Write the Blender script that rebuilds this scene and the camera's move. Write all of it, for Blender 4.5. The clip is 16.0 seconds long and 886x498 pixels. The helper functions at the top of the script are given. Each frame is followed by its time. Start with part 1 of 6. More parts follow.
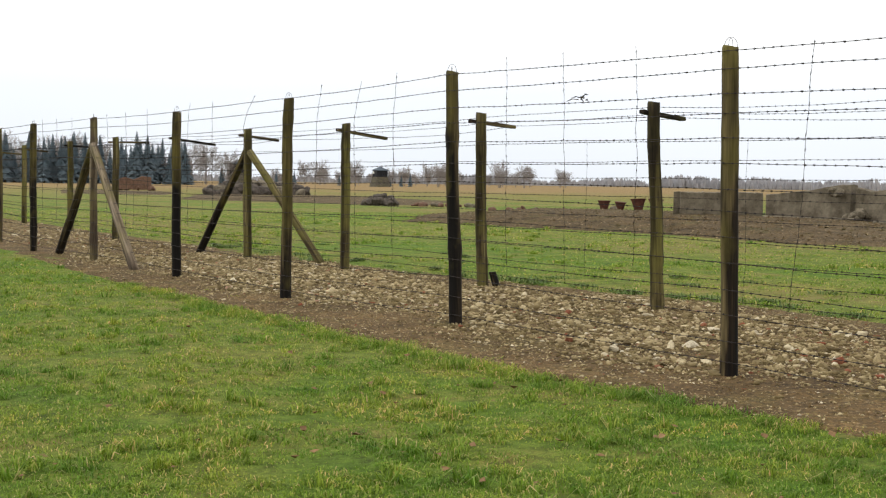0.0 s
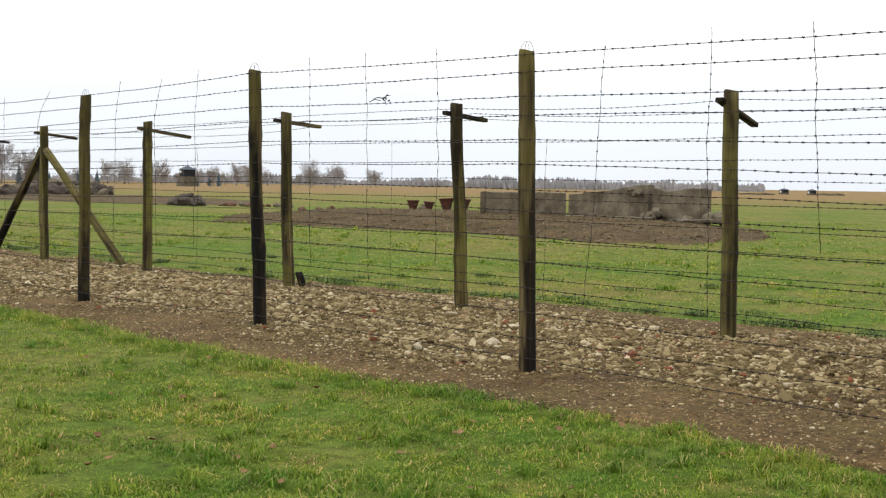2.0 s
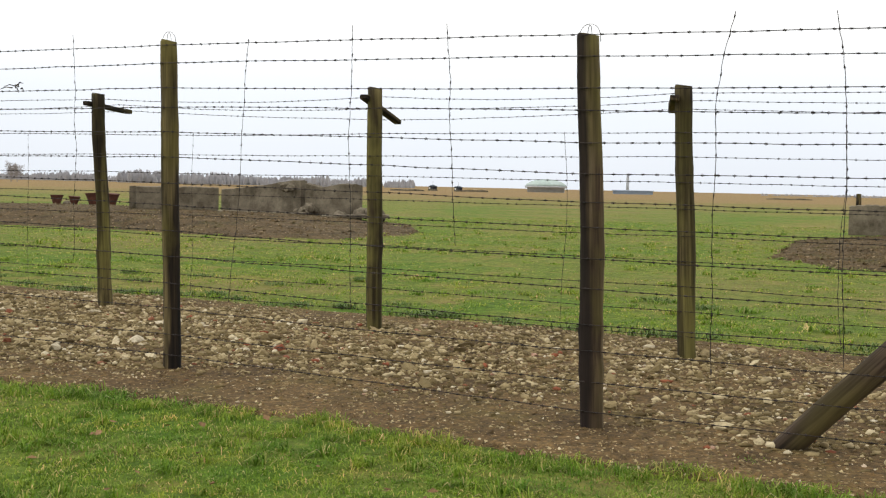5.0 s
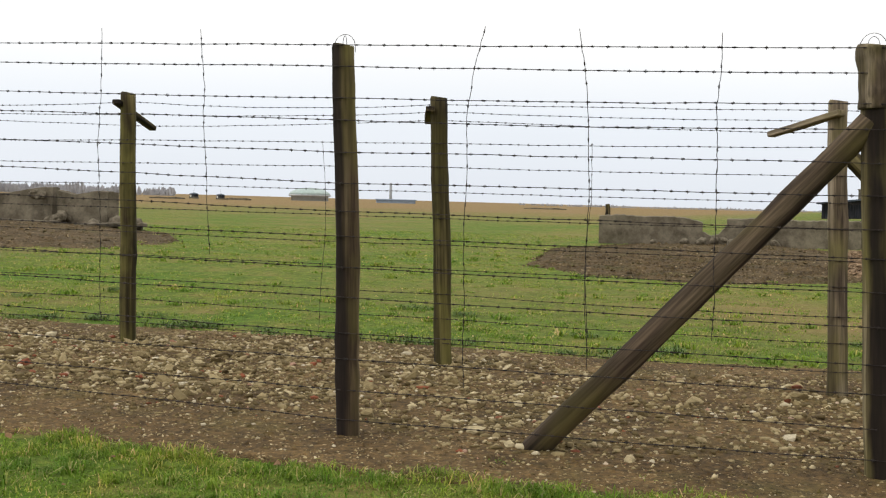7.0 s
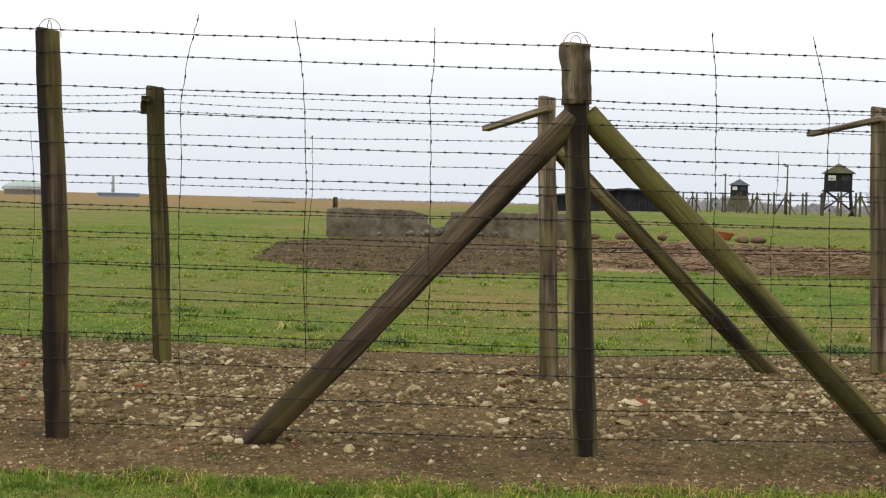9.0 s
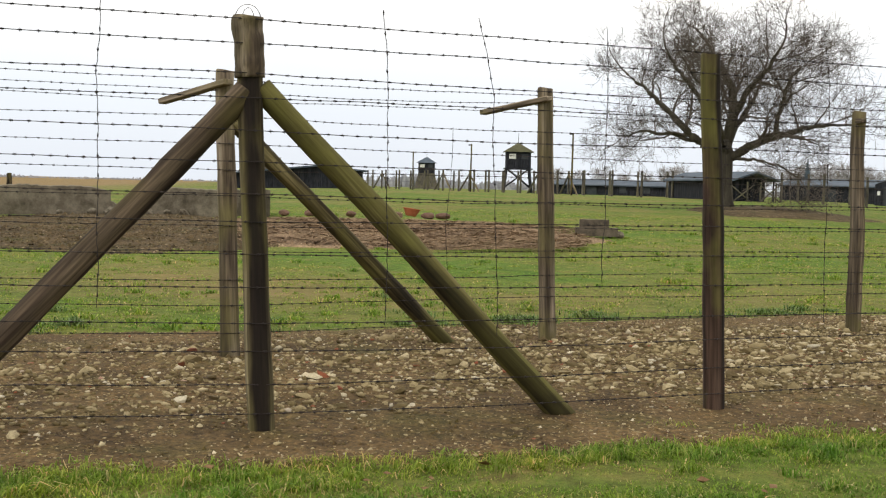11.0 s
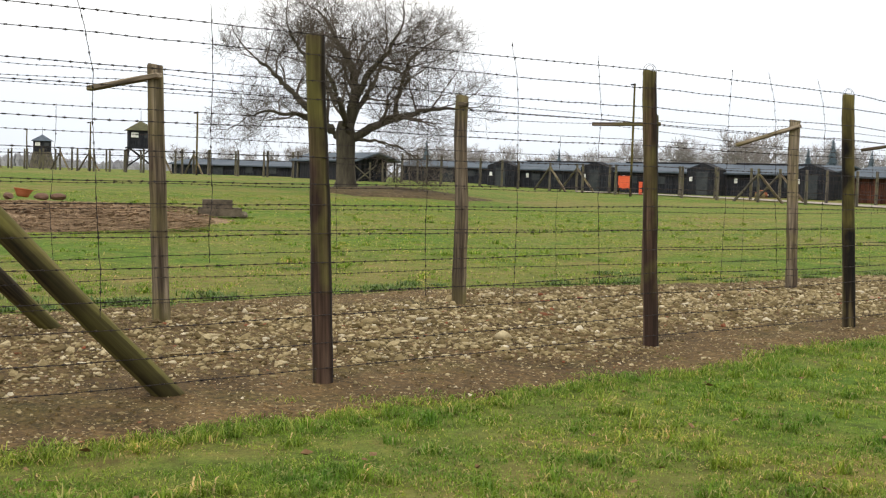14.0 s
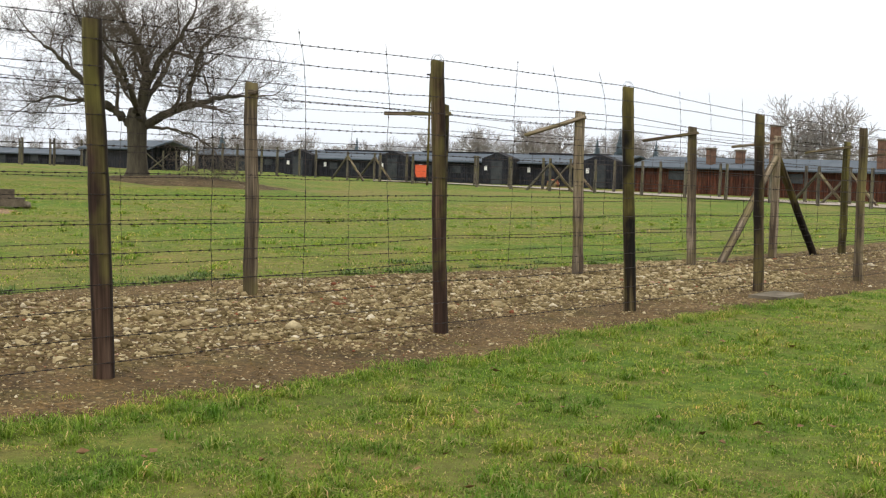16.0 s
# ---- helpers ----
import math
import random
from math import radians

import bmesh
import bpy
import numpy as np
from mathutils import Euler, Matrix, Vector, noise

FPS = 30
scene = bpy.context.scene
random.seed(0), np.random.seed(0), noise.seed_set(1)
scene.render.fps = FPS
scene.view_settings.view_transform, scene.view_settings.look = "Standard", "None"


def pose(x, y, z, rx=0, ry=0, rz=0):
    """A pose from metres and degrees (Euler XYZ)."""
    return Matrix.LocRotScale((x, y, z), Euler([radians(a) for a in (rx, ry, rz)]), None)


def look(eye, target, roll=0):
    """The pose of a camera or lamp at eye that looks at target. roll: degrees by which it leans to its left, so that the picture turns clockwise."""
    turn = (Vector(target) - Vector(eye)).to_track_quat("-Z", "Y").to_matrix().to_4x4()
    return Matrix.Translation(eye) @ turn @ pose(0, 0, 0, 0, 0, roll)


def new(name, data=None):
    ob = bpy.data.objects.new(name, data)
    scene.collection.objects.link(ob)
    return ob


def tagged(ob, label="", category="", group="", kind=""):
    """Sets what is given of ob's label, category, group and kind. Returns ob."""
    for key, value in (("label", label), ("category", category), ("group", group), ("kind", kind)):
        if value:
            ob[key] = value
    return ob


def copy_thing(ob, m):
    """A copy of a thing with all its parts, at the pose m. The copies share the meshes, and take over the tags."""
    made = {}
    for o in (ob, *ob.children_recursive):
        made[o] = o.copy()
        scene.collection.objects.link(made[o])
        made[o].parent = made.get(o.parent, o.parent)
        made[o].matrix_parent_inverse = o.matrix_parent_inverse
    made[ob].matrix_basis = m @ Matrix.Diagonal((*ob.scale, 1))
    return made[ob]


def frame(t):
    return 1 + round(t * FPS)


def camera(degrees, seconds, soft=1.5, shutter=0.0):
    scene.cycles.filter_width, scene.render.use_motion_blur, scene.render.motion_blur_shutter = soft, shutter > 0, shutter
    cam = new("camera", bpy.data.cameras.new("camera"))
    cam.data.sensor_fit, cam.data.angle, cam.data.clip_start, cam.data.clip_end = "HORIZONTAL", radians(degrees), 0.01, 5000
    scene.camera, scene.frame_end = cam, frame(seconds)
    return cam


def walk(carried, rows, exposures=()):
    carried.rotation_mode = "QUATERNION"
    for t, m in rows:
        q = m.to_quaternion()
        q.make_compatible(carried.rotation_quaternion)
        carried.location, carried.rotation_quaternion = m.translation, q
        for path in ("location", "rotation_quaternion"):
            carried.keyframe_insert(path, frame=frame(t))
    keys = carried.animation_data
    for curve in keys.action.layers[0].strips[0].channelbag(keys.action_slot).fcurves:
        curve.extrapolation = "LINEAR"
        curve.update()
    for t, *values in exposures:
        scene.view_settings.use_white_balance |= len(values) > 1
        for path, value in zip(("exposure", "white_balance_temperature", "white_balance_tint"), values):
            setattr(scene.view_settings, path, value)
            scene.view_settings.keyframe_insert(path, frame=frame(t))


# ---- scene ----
cam = camera(39.9, 16.0, soft=1.2)
PATH = [
    (0, (-1.516, -2.665, 1.525), (-0.327, -1.061, 1.415), 0.8),
    (0.5, (-1.51, -2.676, 1.527), (-0.261, -1.118, 1.418), 0.9),
    (1, (-1.511, -2.705, 1.528), (-0.207, -1.193, 1.422), 0.9),
    (1.5, (-1.5, -2.726, 1.526), (-0.137, -1.266, 1.421), 0.9),
    (2, (-1.483, -2.733, 1.529), (-0.06, -1.33, 1.423), 0.9),
    (2.5, (-1.459, -2.757, 1.527), (0.044, -1.443, 1.421), 1.0),
    (3, (-1.449, -2.766, 1.528), (0.117, -1.527, 1.421), 1.1),
    (3.5, (-1.453, -2.781, 1.526), (0.165, -1.61, 1.419), 1.1),
    (6, (-1.437, -2.81, 1.517), (0.396, -2.016, 1.421), 1.5),
    (6.5, (-1.423, -2.823, 1.523), (0.447, -2.119, 1.433), 1.6),
    (7, (-1.45, -2.863, 1.523), (0.456, -2.263, 1.444), 1.6),
    (7.5, (-1.442, -2.87, 1.525), (0.485, -2.339, 1.451), 1.5),
    (8, (-1.421, -2.892, 1.522), (0.53, -2.459, 1.451), 1.5),
    (8.5, (-1.42, -2.907, 1.519), (0.556, -2.603, 1.451), 1.5),
    (9, (-1.427, -2.931, 1.515), (0.564, -2.763, 1.437), 1.5),
    (9.5, (-1.423, -2.956, 1.513), (0.574, -2.902, 1.427), 1.5),
    (10, (-1.409, -2.99, 1.508), (0.588, -3.071, 1.419), 1.5),
    (12.5, (-1.477, -3.09, 1.495), (0.414, -3.729, 1.374), 1.7),
    (13, (-1.472, -3.123, 1.497), (0.387, -3.852, 1.376), 1.7),
    (13.5, (-1.48, -3.146, 1.495), (0.343, -3.959, 1.376), 1.7),
    (14, (-1.504, -3.154, 1.495), (0.276, -4.058, 1.378), 1.7),
    (14.5, (-1.518, -3.175, 1.493), (0.224, -4.151, 1.373), 1.8),
    (15, (-1.529, -3.199, 1.49), (0.167, -4.253, 1.369), 1.8),
    (15.5, (-1.523, -3.225, 1.489), (0.133, -4.34, 1.364), 1.8),
    (16, (-1.522, -3.239, 1.498), (0.085, -4.422, 1.373), 1.8),
]
walk(cam, [(t, look(eye, target, roll)) for t, eye, target, roll in PATH], [(0, 0.08), (4, 0.06), (8, -0.10), (10, -0.08), (12.5, 0.14), (16, 0.12)])

# ---------------------------------------------------------------- world and light
world = bpy.data.worlds.new("overcast_sky")
scene.world = world
world.use_nodes = True
wn, wl = world.node_tree.nodes, world.node_tree.links
wn.clear()
w_out = wn.new("ShaderNodeOutputWorld")
w_bg = wn.new("ShaderNodeBackground")
w_sky = wn.new("ShaderNodeTexSky")
w_sky.sky_type, w_sky.sun_disc = "NISHITA", False
w_sky.sun_elevation, w_sky.sun_rotation = radians(38), radians(250)
w_sky.dust_density = 3.0
w_scale = wn.new("ShaderNodeVectorMath")
w_scale.operation = "SCALE"
w_scale.inputs["Scale"].default_value = 0.10
w_tc = wn.new("ShaderNodeTexCoord")
w_sep = wn.new("ShaderNodeSeparateXYZ")
w_ramp = wn.new("ShaderNodeValToRGB")
w_ramp.color_ramp.elements[0].position = 0.0
w_ramp.color_ramp.elements[0].color = (0.80, 0.84, 0.90, 1)
w_ramp.color_ramp.elements[1].position = 0.17
w_ramp.color_ramp.elements[1].color = (1.17, 1.13, 1.07, 1)
mid = w_ramp.color_ramp.elements.new(0.07)
mid.color = (0.86, 0.90, 0.955, 1)
w_noise = wn.new("ShaderNodeTexNoise")
w_noise.inputs["Scale"].default_value = 2.4
w_noise.inputs["Detail"].default_value = 5
w_mul = wn.new("ShaderNodeMix")
w_mul.data_type, w_mul.blend_type = "RGBA", "MULTIPLY"
w_mul.inputs[0].default_value = 0.22
w_add = wn.new("ShaderNodeMix")
w_add.data_type, w_add.blend_type = "RGBA", "MIX"
w_add.inputs[0].default_value = 0.06
wl.new(w_tc.outputs["Generated"], w_sep.inputs[0])
wl.new(w_sep.outputs["Z"], w_ramp.inputs[0])
wl.new(w_tc.outputs["Generated"], w_noise.inputs["Vector"])
wl.new(w_ramp.outputs["Color"], w_mul.inputs["A"])
wl.new(w_noise.outputs["Color"], w_mul.inputs["B"])
w_fac = wn.new("ShaderNodeValToRGB")
w_fac.color_ramp.elements[0].position, w_fac.color_ramp.elements[0].color = 0.3, (0.82, 0.84, 0.87, 1)
w_fac.color_ramp.elements[1].position, w_fac.color_ramp.elements[1].color = 0.62, (1.05, 1.05, 1.05, 1)
wl.new(w_noise.outputs["Fac"], w_fac.inputs[0])
wl.new(w_fac.outputs["Color"], w_mul.inputs["B"])
wl.new(w_sky.outputs["Color"], w_scale.inputs[0])
wl.new(w_mul.outputs["Result"], w_add.inputs["A"])
wl.new(w_scale.outputs["Vector"], w_add.inputs["B"])
wl.new(w_add.outputs["Result"], w_bg.inputs["Color"])
w_bg.inputs["Strength"].default_value = 1.12
wl.new(w_bg.outputs[0], w_out.inputs["Surface"])

sun = new("sun", bpy.data.lights.new("sun", "SUN"))
sun.data.energy, sun.data.angle, sun.data.color = 1.1, radians(14), (1.0, 0.97, 0.92)
sun.matrix_world = look((-30, 40, 55), (0, 0, 0))


# ---------------------------------------------------------------- materials
def node_material(name, rough=0.9, spec=0.3):
    m = bpy.data.materials.new(name)
    m.use_nodes = True
    b = m.node_tree.nodes["Principled BSDF"]
    b.inputs["Roughness"].default_value = rough
    b.inputs["Specular IOR Level"].default_value = spec
    return m, m.node_tree.nodes, m.node_tree.links, b


def ramp(nodes, stops):
    r = nodes.new("ShaderNodeValToRGB")
    e = r.color_ramp.elements
    while len(e) < len(stops):
        e.new(0.5)
    for k, (p, c) in enumerate(stops):
        e[k].position, e[k].color = p, (*c, 1)
    return r


def noise_tex(nodes, links, scale, detail=4, rough=0.6, stretch=None):
    tc = nodes.new("ShaderNodeTexCoord")
    n = nodes.new("ShaderNodeTexNoise")
    n.inputs["Scale"].default_value, n.inputs["Detail"].default_value, n.inputs["Roughness"].default_value = scale, detail, rough
    mp = nodes.new("ShaderNodeMapping")
    if stretch:
        mp.inputs["Scale"].default_value = stretch
    links.new(tc.outputs["Object"], mp.inputs["Vector"])
    links.new(mp.outputs["Vector"], n.inputs["Vector"])
    return n


def mix(nodes, links, a, b, fac, mode="MIX"):
    x = nodes.new("ShaderNodeMix")
    x.data_type, x.blend_type = "RGBA", mode
    for key, v in (("A", a), ("B", b), (0, fac)):
        if isinstance(v, tuple):
            x.inputs[key].default_value = (*v, 1)
        elif isinstance(v, (int, float)):
            x.inputs[key].default_value = v
        else:
            links.new(v, x.inputs[key])
    return x.outputs["Result"]


def bump(nodes, links, bsdf, height, strength=0.4, distance=0.02):
    n = nodes.new("ShaderNodeBump")
    n.inputs["Strength"].default_value, n.inputs["Distance"].default_value = strength, distance
    links.new(height, n.inputs["Height"])
    links.new(n.outputs["Normal"], bsdf.inputs["Normal"])


def wood_material(name, dark, middle, pale, moss, moss_amount, stain_amount=0.7, tar_side=None, top_moss=0.0, tar_edge=(0.66, 1.02)):
    """Old round timber: grain along z, dark weather streaks, green algae."""
    m, n, l, b = node_material(name, 0.88, 0.25)
    info = n.new("ShaderNodeObjectInfo")
    tc = n.new("ShaderNodeTexCoord")
    off = n.new("ShaderNodeVectorMath")
    off.operation = "ADD"
    comb = n.new("ShaderNodeMath")
    comb.operation = "MULTIPLY"
    comb.inputs[1].default_value = 40.0
    l.new(info.outputs["Random"], comb.inputs[0])
    l.new(tc.outputs["Object"], off.inputs[0])
    l.new(comb.outputs[0], off.inputs[1])

    def stretched(scale, stretch, detail):
        mp = n.new("ShaderNodeMapping")
        mp.inputs["Scale"].default_value = stretch
        l.new(off.outputs[0], mp.inputs["Vector"])
        t = n.new("ShaderNodeTexNoise")
        t.inputs["Scale"].default_value, t.inputs["Detail"].default_value = scale, detail
        l.new(mp.outputs[0], t.inputs["Vector"])
        return t

    streak = stretched(9, (1, 1, 0.06), 3)
    grain = stretched(60, (1, 1, 0.04), 4)
    patch = stretched(3.2, (1, 1, 0.5), 4)
    base = ramp(n, [(0.41, dark), (0.52, middle), (0.62, pale)])
    l.new(streak.outputs["Fac"], base.inputs[0])
    g = ramp(n, [(0.35, (0.55, 0.55, 0.55)), (0.65, (1.15, 1.15, 1.15))])
    l.new(grain.outputs["Fac"], g.inputs[0])
    c = mix(n, l, base.outputs["Color"], g.outputs["Color"], 0.75, "MULTIPLY")
    pm = ramp(n, [(0.5 - 0.25 * moss_amount, (0, 0, 0)), (0.72 - 0.25 * moss_amount, (1, 1, 1))])
    height = n.new("ShaderNodeSeparateXYZ")
    l.new(tc.outputs["Object"], height.inputs[0])
    rise = n.new("ShaderNodeMath")
    rise.operation = "MULTIPLY_ADD"
    rise.inputs[1].default_value, rise.inputs[2].default_value = top_moss / 2.7, -0.62 * top_moss
    l.new(height.outputs["Z"], rise.inputs[0])
    total = n.new("ShaderNodeMath")
    total.operation = "ADD"
    l.new(rise.outputs[0], total.inputs[0])
    l.new(patch.outputs["Fac"], total.inputs[1])
    l.new(total.outputs[0], pm.inputs[0])
    c = mix(n, l, c, moss, pm.outputs["Color"])
    c = mix(n, l, c, g.outputs["Color"], 0.5, "MULTIPLY")
    stain = stretched(5.2, (1, 1, 0.035), 3)
    st = ramp(n, [(0.455, (0.13, 0.11, 0.10)), (0.50, (1, 1, 1))])
    l.new(stain.outputs["Fac"], st.inputs[0])
    c = mix(n, l, c, st.outputs["Color"], stain_amount, "MULTIPLY")
    if tar_side:
        # old tar that survives on one side of the round timber, with a ragged border
        geo = n.new("ShaderNodeNewGeometry")
        dot = n.new("ShaderNodeVectorMath")
        dot.operation = "DOT_PRODUCT"
        dot.inputs[1].default_value = tar_side
        l.new(geo.outputs["Normal"], dot.inputs[0])
        ragged = n.new("ShaderNodeMath")
        ragged.operation = "MULTIPLY_ADD"
        ragged.inputs[1].default_value = 1.1
        halve = n.new("ShaderNodeMath")
        halve.operation = "MULTIPLY"
        halve.inputs[1].default_value = 0.5
        l.new(ragged.outputs[0], halve.inputs[0])
        l.new(stretched(4.5, (1, 1, 0.25), 5).outputs["Fac"], ragged.inputs[0])
        l.new(dot.outputs["Value"], ragged.inputs[2])
        tar = ramp(n, [(tar_edge[0] / 2, (0, 0, 0)), (tar_edge[1] / 2, (0.95, 0.95, 0.95))])
        l.new(halve.outputs[0], tar.inputs[0])
        c = mix(n, l, c, mix(n, l, (0.014, 0.009, 0.007), g.outputs["Color"], 0.8, "MULTIPLY"), tar.outputs["Color"])
    l.new(c, b.inputs["Base Color"])
    bump(n, l, b, grain.outputs["Fac"], 0.5, 0.008)
    return m


wood_dark = wood_material("tarred_old_timber", (0.006, 0.005, 0.004), (0.022, 0.015, 0.009), (0.14, 0.108, 0.05), (0.12, 0.10, 0.028), 0.2, 0.35, None, 0.30)
wood_moss = wood_material("algae_covered_timber", (0.045, 0.034, 0.016), (0.135, 0.11, 0.042), (0.21, 0.175, 0.08), (0.135, 0.122, 0.034), 0.42, 0.7)
wood_grey = wood_material("weathered_grey_timber", (0.085, 0.062, 0.042), (0.20, 0.158, 0.108), (0.31, 0.255, 0.185), (0.17, 0.145, 0.06), 0.15, 0.5)
wood_brown = wood_material("brown_weathered_timber", (0.012, 0.008, 0.006), (0.055, 0.036, 0.025), (0.13, 0.095, 0.062), (0.10, 0.08, 0.03), 0.1, 0.6)
wood_half = wood_material("half_tarred_timber", (0.075, 0.05, 0.03), (0.155, 0.112, 0.065), (0.24, 0.185, 0.11), (0.13, 0.11, 0.035), 0.25, 0.35, (-0.45, 0.89, 0.0), 0.22)
wood_corner = wood_material("tar_streaked_grey_timber", (0.06, 0.045, 0.024), (0.15, 0.12, 0.065), (0.25, 0.21, 0.125), (0.15, 0.13, 0.045), 0.2, 0.35, (-0.99, -0.12, 0.0), 0.0, (1.18, 1.42))
wood_rust = wood_material("red_brown_tarred_timber", (0.035, 0.020, 0.014), (0.085, 0.050, 0.034), (0.15, 0.10, 0.07), (0.12, 0.11, 0.03), 0.05, 0.3, (0.1, -0.99, 0.0), 0.28)
wood_black = wood_material("black_tarred_boards", (0.011, 0.012, 0.017), (0.021, 0.023, 0.031), (0.036, 0.039, 0.050), (0.028, 0.028, 0.032), 0.2, 0.2)
wood_red = wood_material("red_brown_boards", (0.04, 0.012, 0.007), (0.10, 0.032, 0.018), (0.16, 0.06, 0.033), (0.07, 0.03, 0.018), 0.3, 0.4)
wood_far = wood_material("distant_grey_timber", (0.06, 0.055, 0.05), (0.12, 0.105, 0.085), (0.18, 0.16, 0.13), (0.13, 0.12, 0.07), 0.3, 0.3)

wire_mat, n, l, b = node_material("rusted_wire", 0.7, 0.4)
t = noise_tex(n, l, 6, 3)
r = ramp(n, [(0.35, (0.010, 0.008, 0.008)), (0.65, (0.036, 0.026, 0.022))])
l.new(t.outputs["Fac"], r.inputs[0])
l.new(r.outputs["Color"], b.inputs["Base Color"])
b.inputs["Metallic"].default_value = 0.15


def ground_colours(n, l, scale_shift=1.0):
    big = noise_tex(n, l, 0.16 * scale_shift, 4)
    med = noise_tex(n, l, 1.3, 5, 0.65)
    fine = noise_tex(n, l, 45, 6, 0.8)
    gc = ramp(n, [(0.32, (0.045, 0.088, 0.010)), (0.45, (0.105, 0.172, 0.020)), (0.56, (0.155, 0.175, 0.034)), (0.66, (0.25, 0.17, 0.07))])
    l.new(med.outputs["Fac"], gc.inputs[0])
    bc = ramp(n, [(0.40, (0.078, 0.165, 0.014)), (0.64, (0.205, 0.195, 0.050))])
    l.new(big.outputs["Fac"], bc.inputs[0])
    c = mix(n, l, gc.outputs["Color"], bc.outputs["Color"], 0.5)
    sod = noise_tex(n, l, 6.0, 5, 0.7)
    so = ramp(n, [(0.34, (0.45, 0.42, 0.42)), (0.50, (1.0, 1.03, 1.0)), (0.66, (1.45, 1.3, 1.35))])
    l.new(sod.outputs["Fac"], so.inputs[0])
    c = mix(n, l, c, so.outputs["Color"], 0.85, "MULTIPLY")
    f = ramp(n, [(0.32, (0.35, 0.35, 0.35)), (0.68, (1.5, 1.5, 1.45))])
    l.new(fine.outputs["Fac"], f.inputs[0])
    return mix(n, l, c, f.outputs["Color"], 0.8, "MULTIPLY"), fine, med


grass_ground, n, l, b = node_material("meadow_turf", 0.95, 0.15)
col, fine, med = ground_colours(n, l)
tc = n.new("ShaderNodeTexCoord")
sp = n.new("ShaderNodeSeparateXYZ")
l.new(tc.outputs["Object"], sp.inputs[0])
ln = n.new("ShaderNodeVectorMath")
ln.operation = "LENGTH"
l.new(tc.outputs["Object"], ln.inputs[0])
mr1 = n.new("ShaderNodeMapRange")
mr1.inputs[1].default_value, mr1.inputs[2].default_value = 75, 230
l.new(ln.outputs["Value"], mr1.inputs[0])
mr2 = n.new("ShaderNodeMapRange")
mr2.inputs[1].default_value, mr2.inputs[2].default_value = 0, 22
l.new(sp.outputs["Y"], mr2.inputs[0])
mm = n.new("ShaderNodeMath")
mm.operation = "MULTIPLY"
l.new(mr1.outputs[0], mm.inputs[0])
l.new(mr2.outputs[0], mm.inputs[1])
wob = noise_tex(n, l, 0.09, 4)
mm2 = n.new("ShaderNodeMath")
mm2.operation = "MULTIPLY_ADD"
mm2.use_clamp = True
l.new(wob.outputs["Fac"], mm2.inputs[0])
mm2.inputs[1].default_value = 3.0
mm2.inputs[2].default_value = -1.45
mm3 = n.new("ShaderNodeMath")
mm3.operation = "ADD"
mm3.use_clamp = True
l.new(mm2.outputs[0], mm3.inputs[1])
l.new(mm.outputs[0], mm3.inputs[0])
mm4 = n.new("ShaderNodeMath")
mm4.operation = "MULTIPLY"
mm4.use_clamp = True
l.new(mm3.outputs[0], mm4.inputs[0])
mm4.inputs[1].default_value = 0.9
dry = ramp(n, [(0.3, (0.18, 0.11, 0.05)), (0.7, (0.29, 0.20, 0.095))])
l.new(med.outputs["Fac"], dry.inputs[0])
l.new(mix(n, l, col, dry.outputs["Color"], mm4.outputs[0]), b.inputs["Base Color"])
bump(n, l, b, fine.outputs["Fac"], 0.6, 0.04)

blade_mat, n, l, b = node_material("grass_blades", 0.7, 0.25)
geo = n.new("ShaderNodeNewGeometry")
r = ramp(n, [(0.0, (0.080, 0.135, 0.012)), (0.42, (0.165, 0.265, 0.024)), (0.80, (0.26, 0.37, 0.055)), (0.92, (0.42, 0.385, 0.12)), (1.0, (0.60, 0.46, 0.24))])
l.new(geo.outputs["Random Per Island"], r.inputs[0])
big = noise_tex(n, l, 1.1, 5, 0.65)
br = ramp(n, [(0.36, (0.60, 0.80, 0.7)), (0.50, (1.0, 1.0, 1.0)), (0.66, (1.45, 1.15, 1.3))])
l.new(big.outputs["Fac"], br.inputs[0])
sod = noise_tex(n, l, 5.5, 4, 0.65)
so = ramp(n, [(0.38, (0.72, 0.80, 0.66)), (0.5, (1.08, 1.1, 1.05)), (0.62, (1.38, 1.25, 1.2))])
l.new(sod.outputs["Fac"], so.inputs[0])
blade_col = mix(n, l, r.outputs["Color"], br.outputs["Color"], 1.0, "MULTIPLY")
blade_col = mix(n, l, blade_col, so.outputs["Color"], 0.9, "MULTIPLY")
l.new(blade_col, b.inputs["Base Color"])
thin = n.new("ShaderNodeBsdfTranslucent")
l.new(blade_col, thin.inputs["Color"])
both = n.new("ShaderNodeMixShader")
both.inputs[0].default_value = 0.45
l.new(b.outputs[0], both.inputs[1])
l.new(thin.outputs[0], both.inputs[2])
l.new(both.outputs[0], n["Material Output"].inputs["Surface"])


weed_mat, n, l, b = node_material("dark_weed_leaves", 0.65, 0.3)
geo = n.new("ShaderNodeNewGeometry")
r = ramp(n, [(0.0, (0.05, 0.095, 0.014)), (0.6, (0.085, 0.15, 0.022)), (0.92, (0.14, 0.21, 0.04)), (1.0, (0.22, 0.19, 0.07))])
l.new(geo.outputs["Random Per Island"], r.inputs[0])
l.new(r.outputs["Color"], b.inputs["Base Color"])


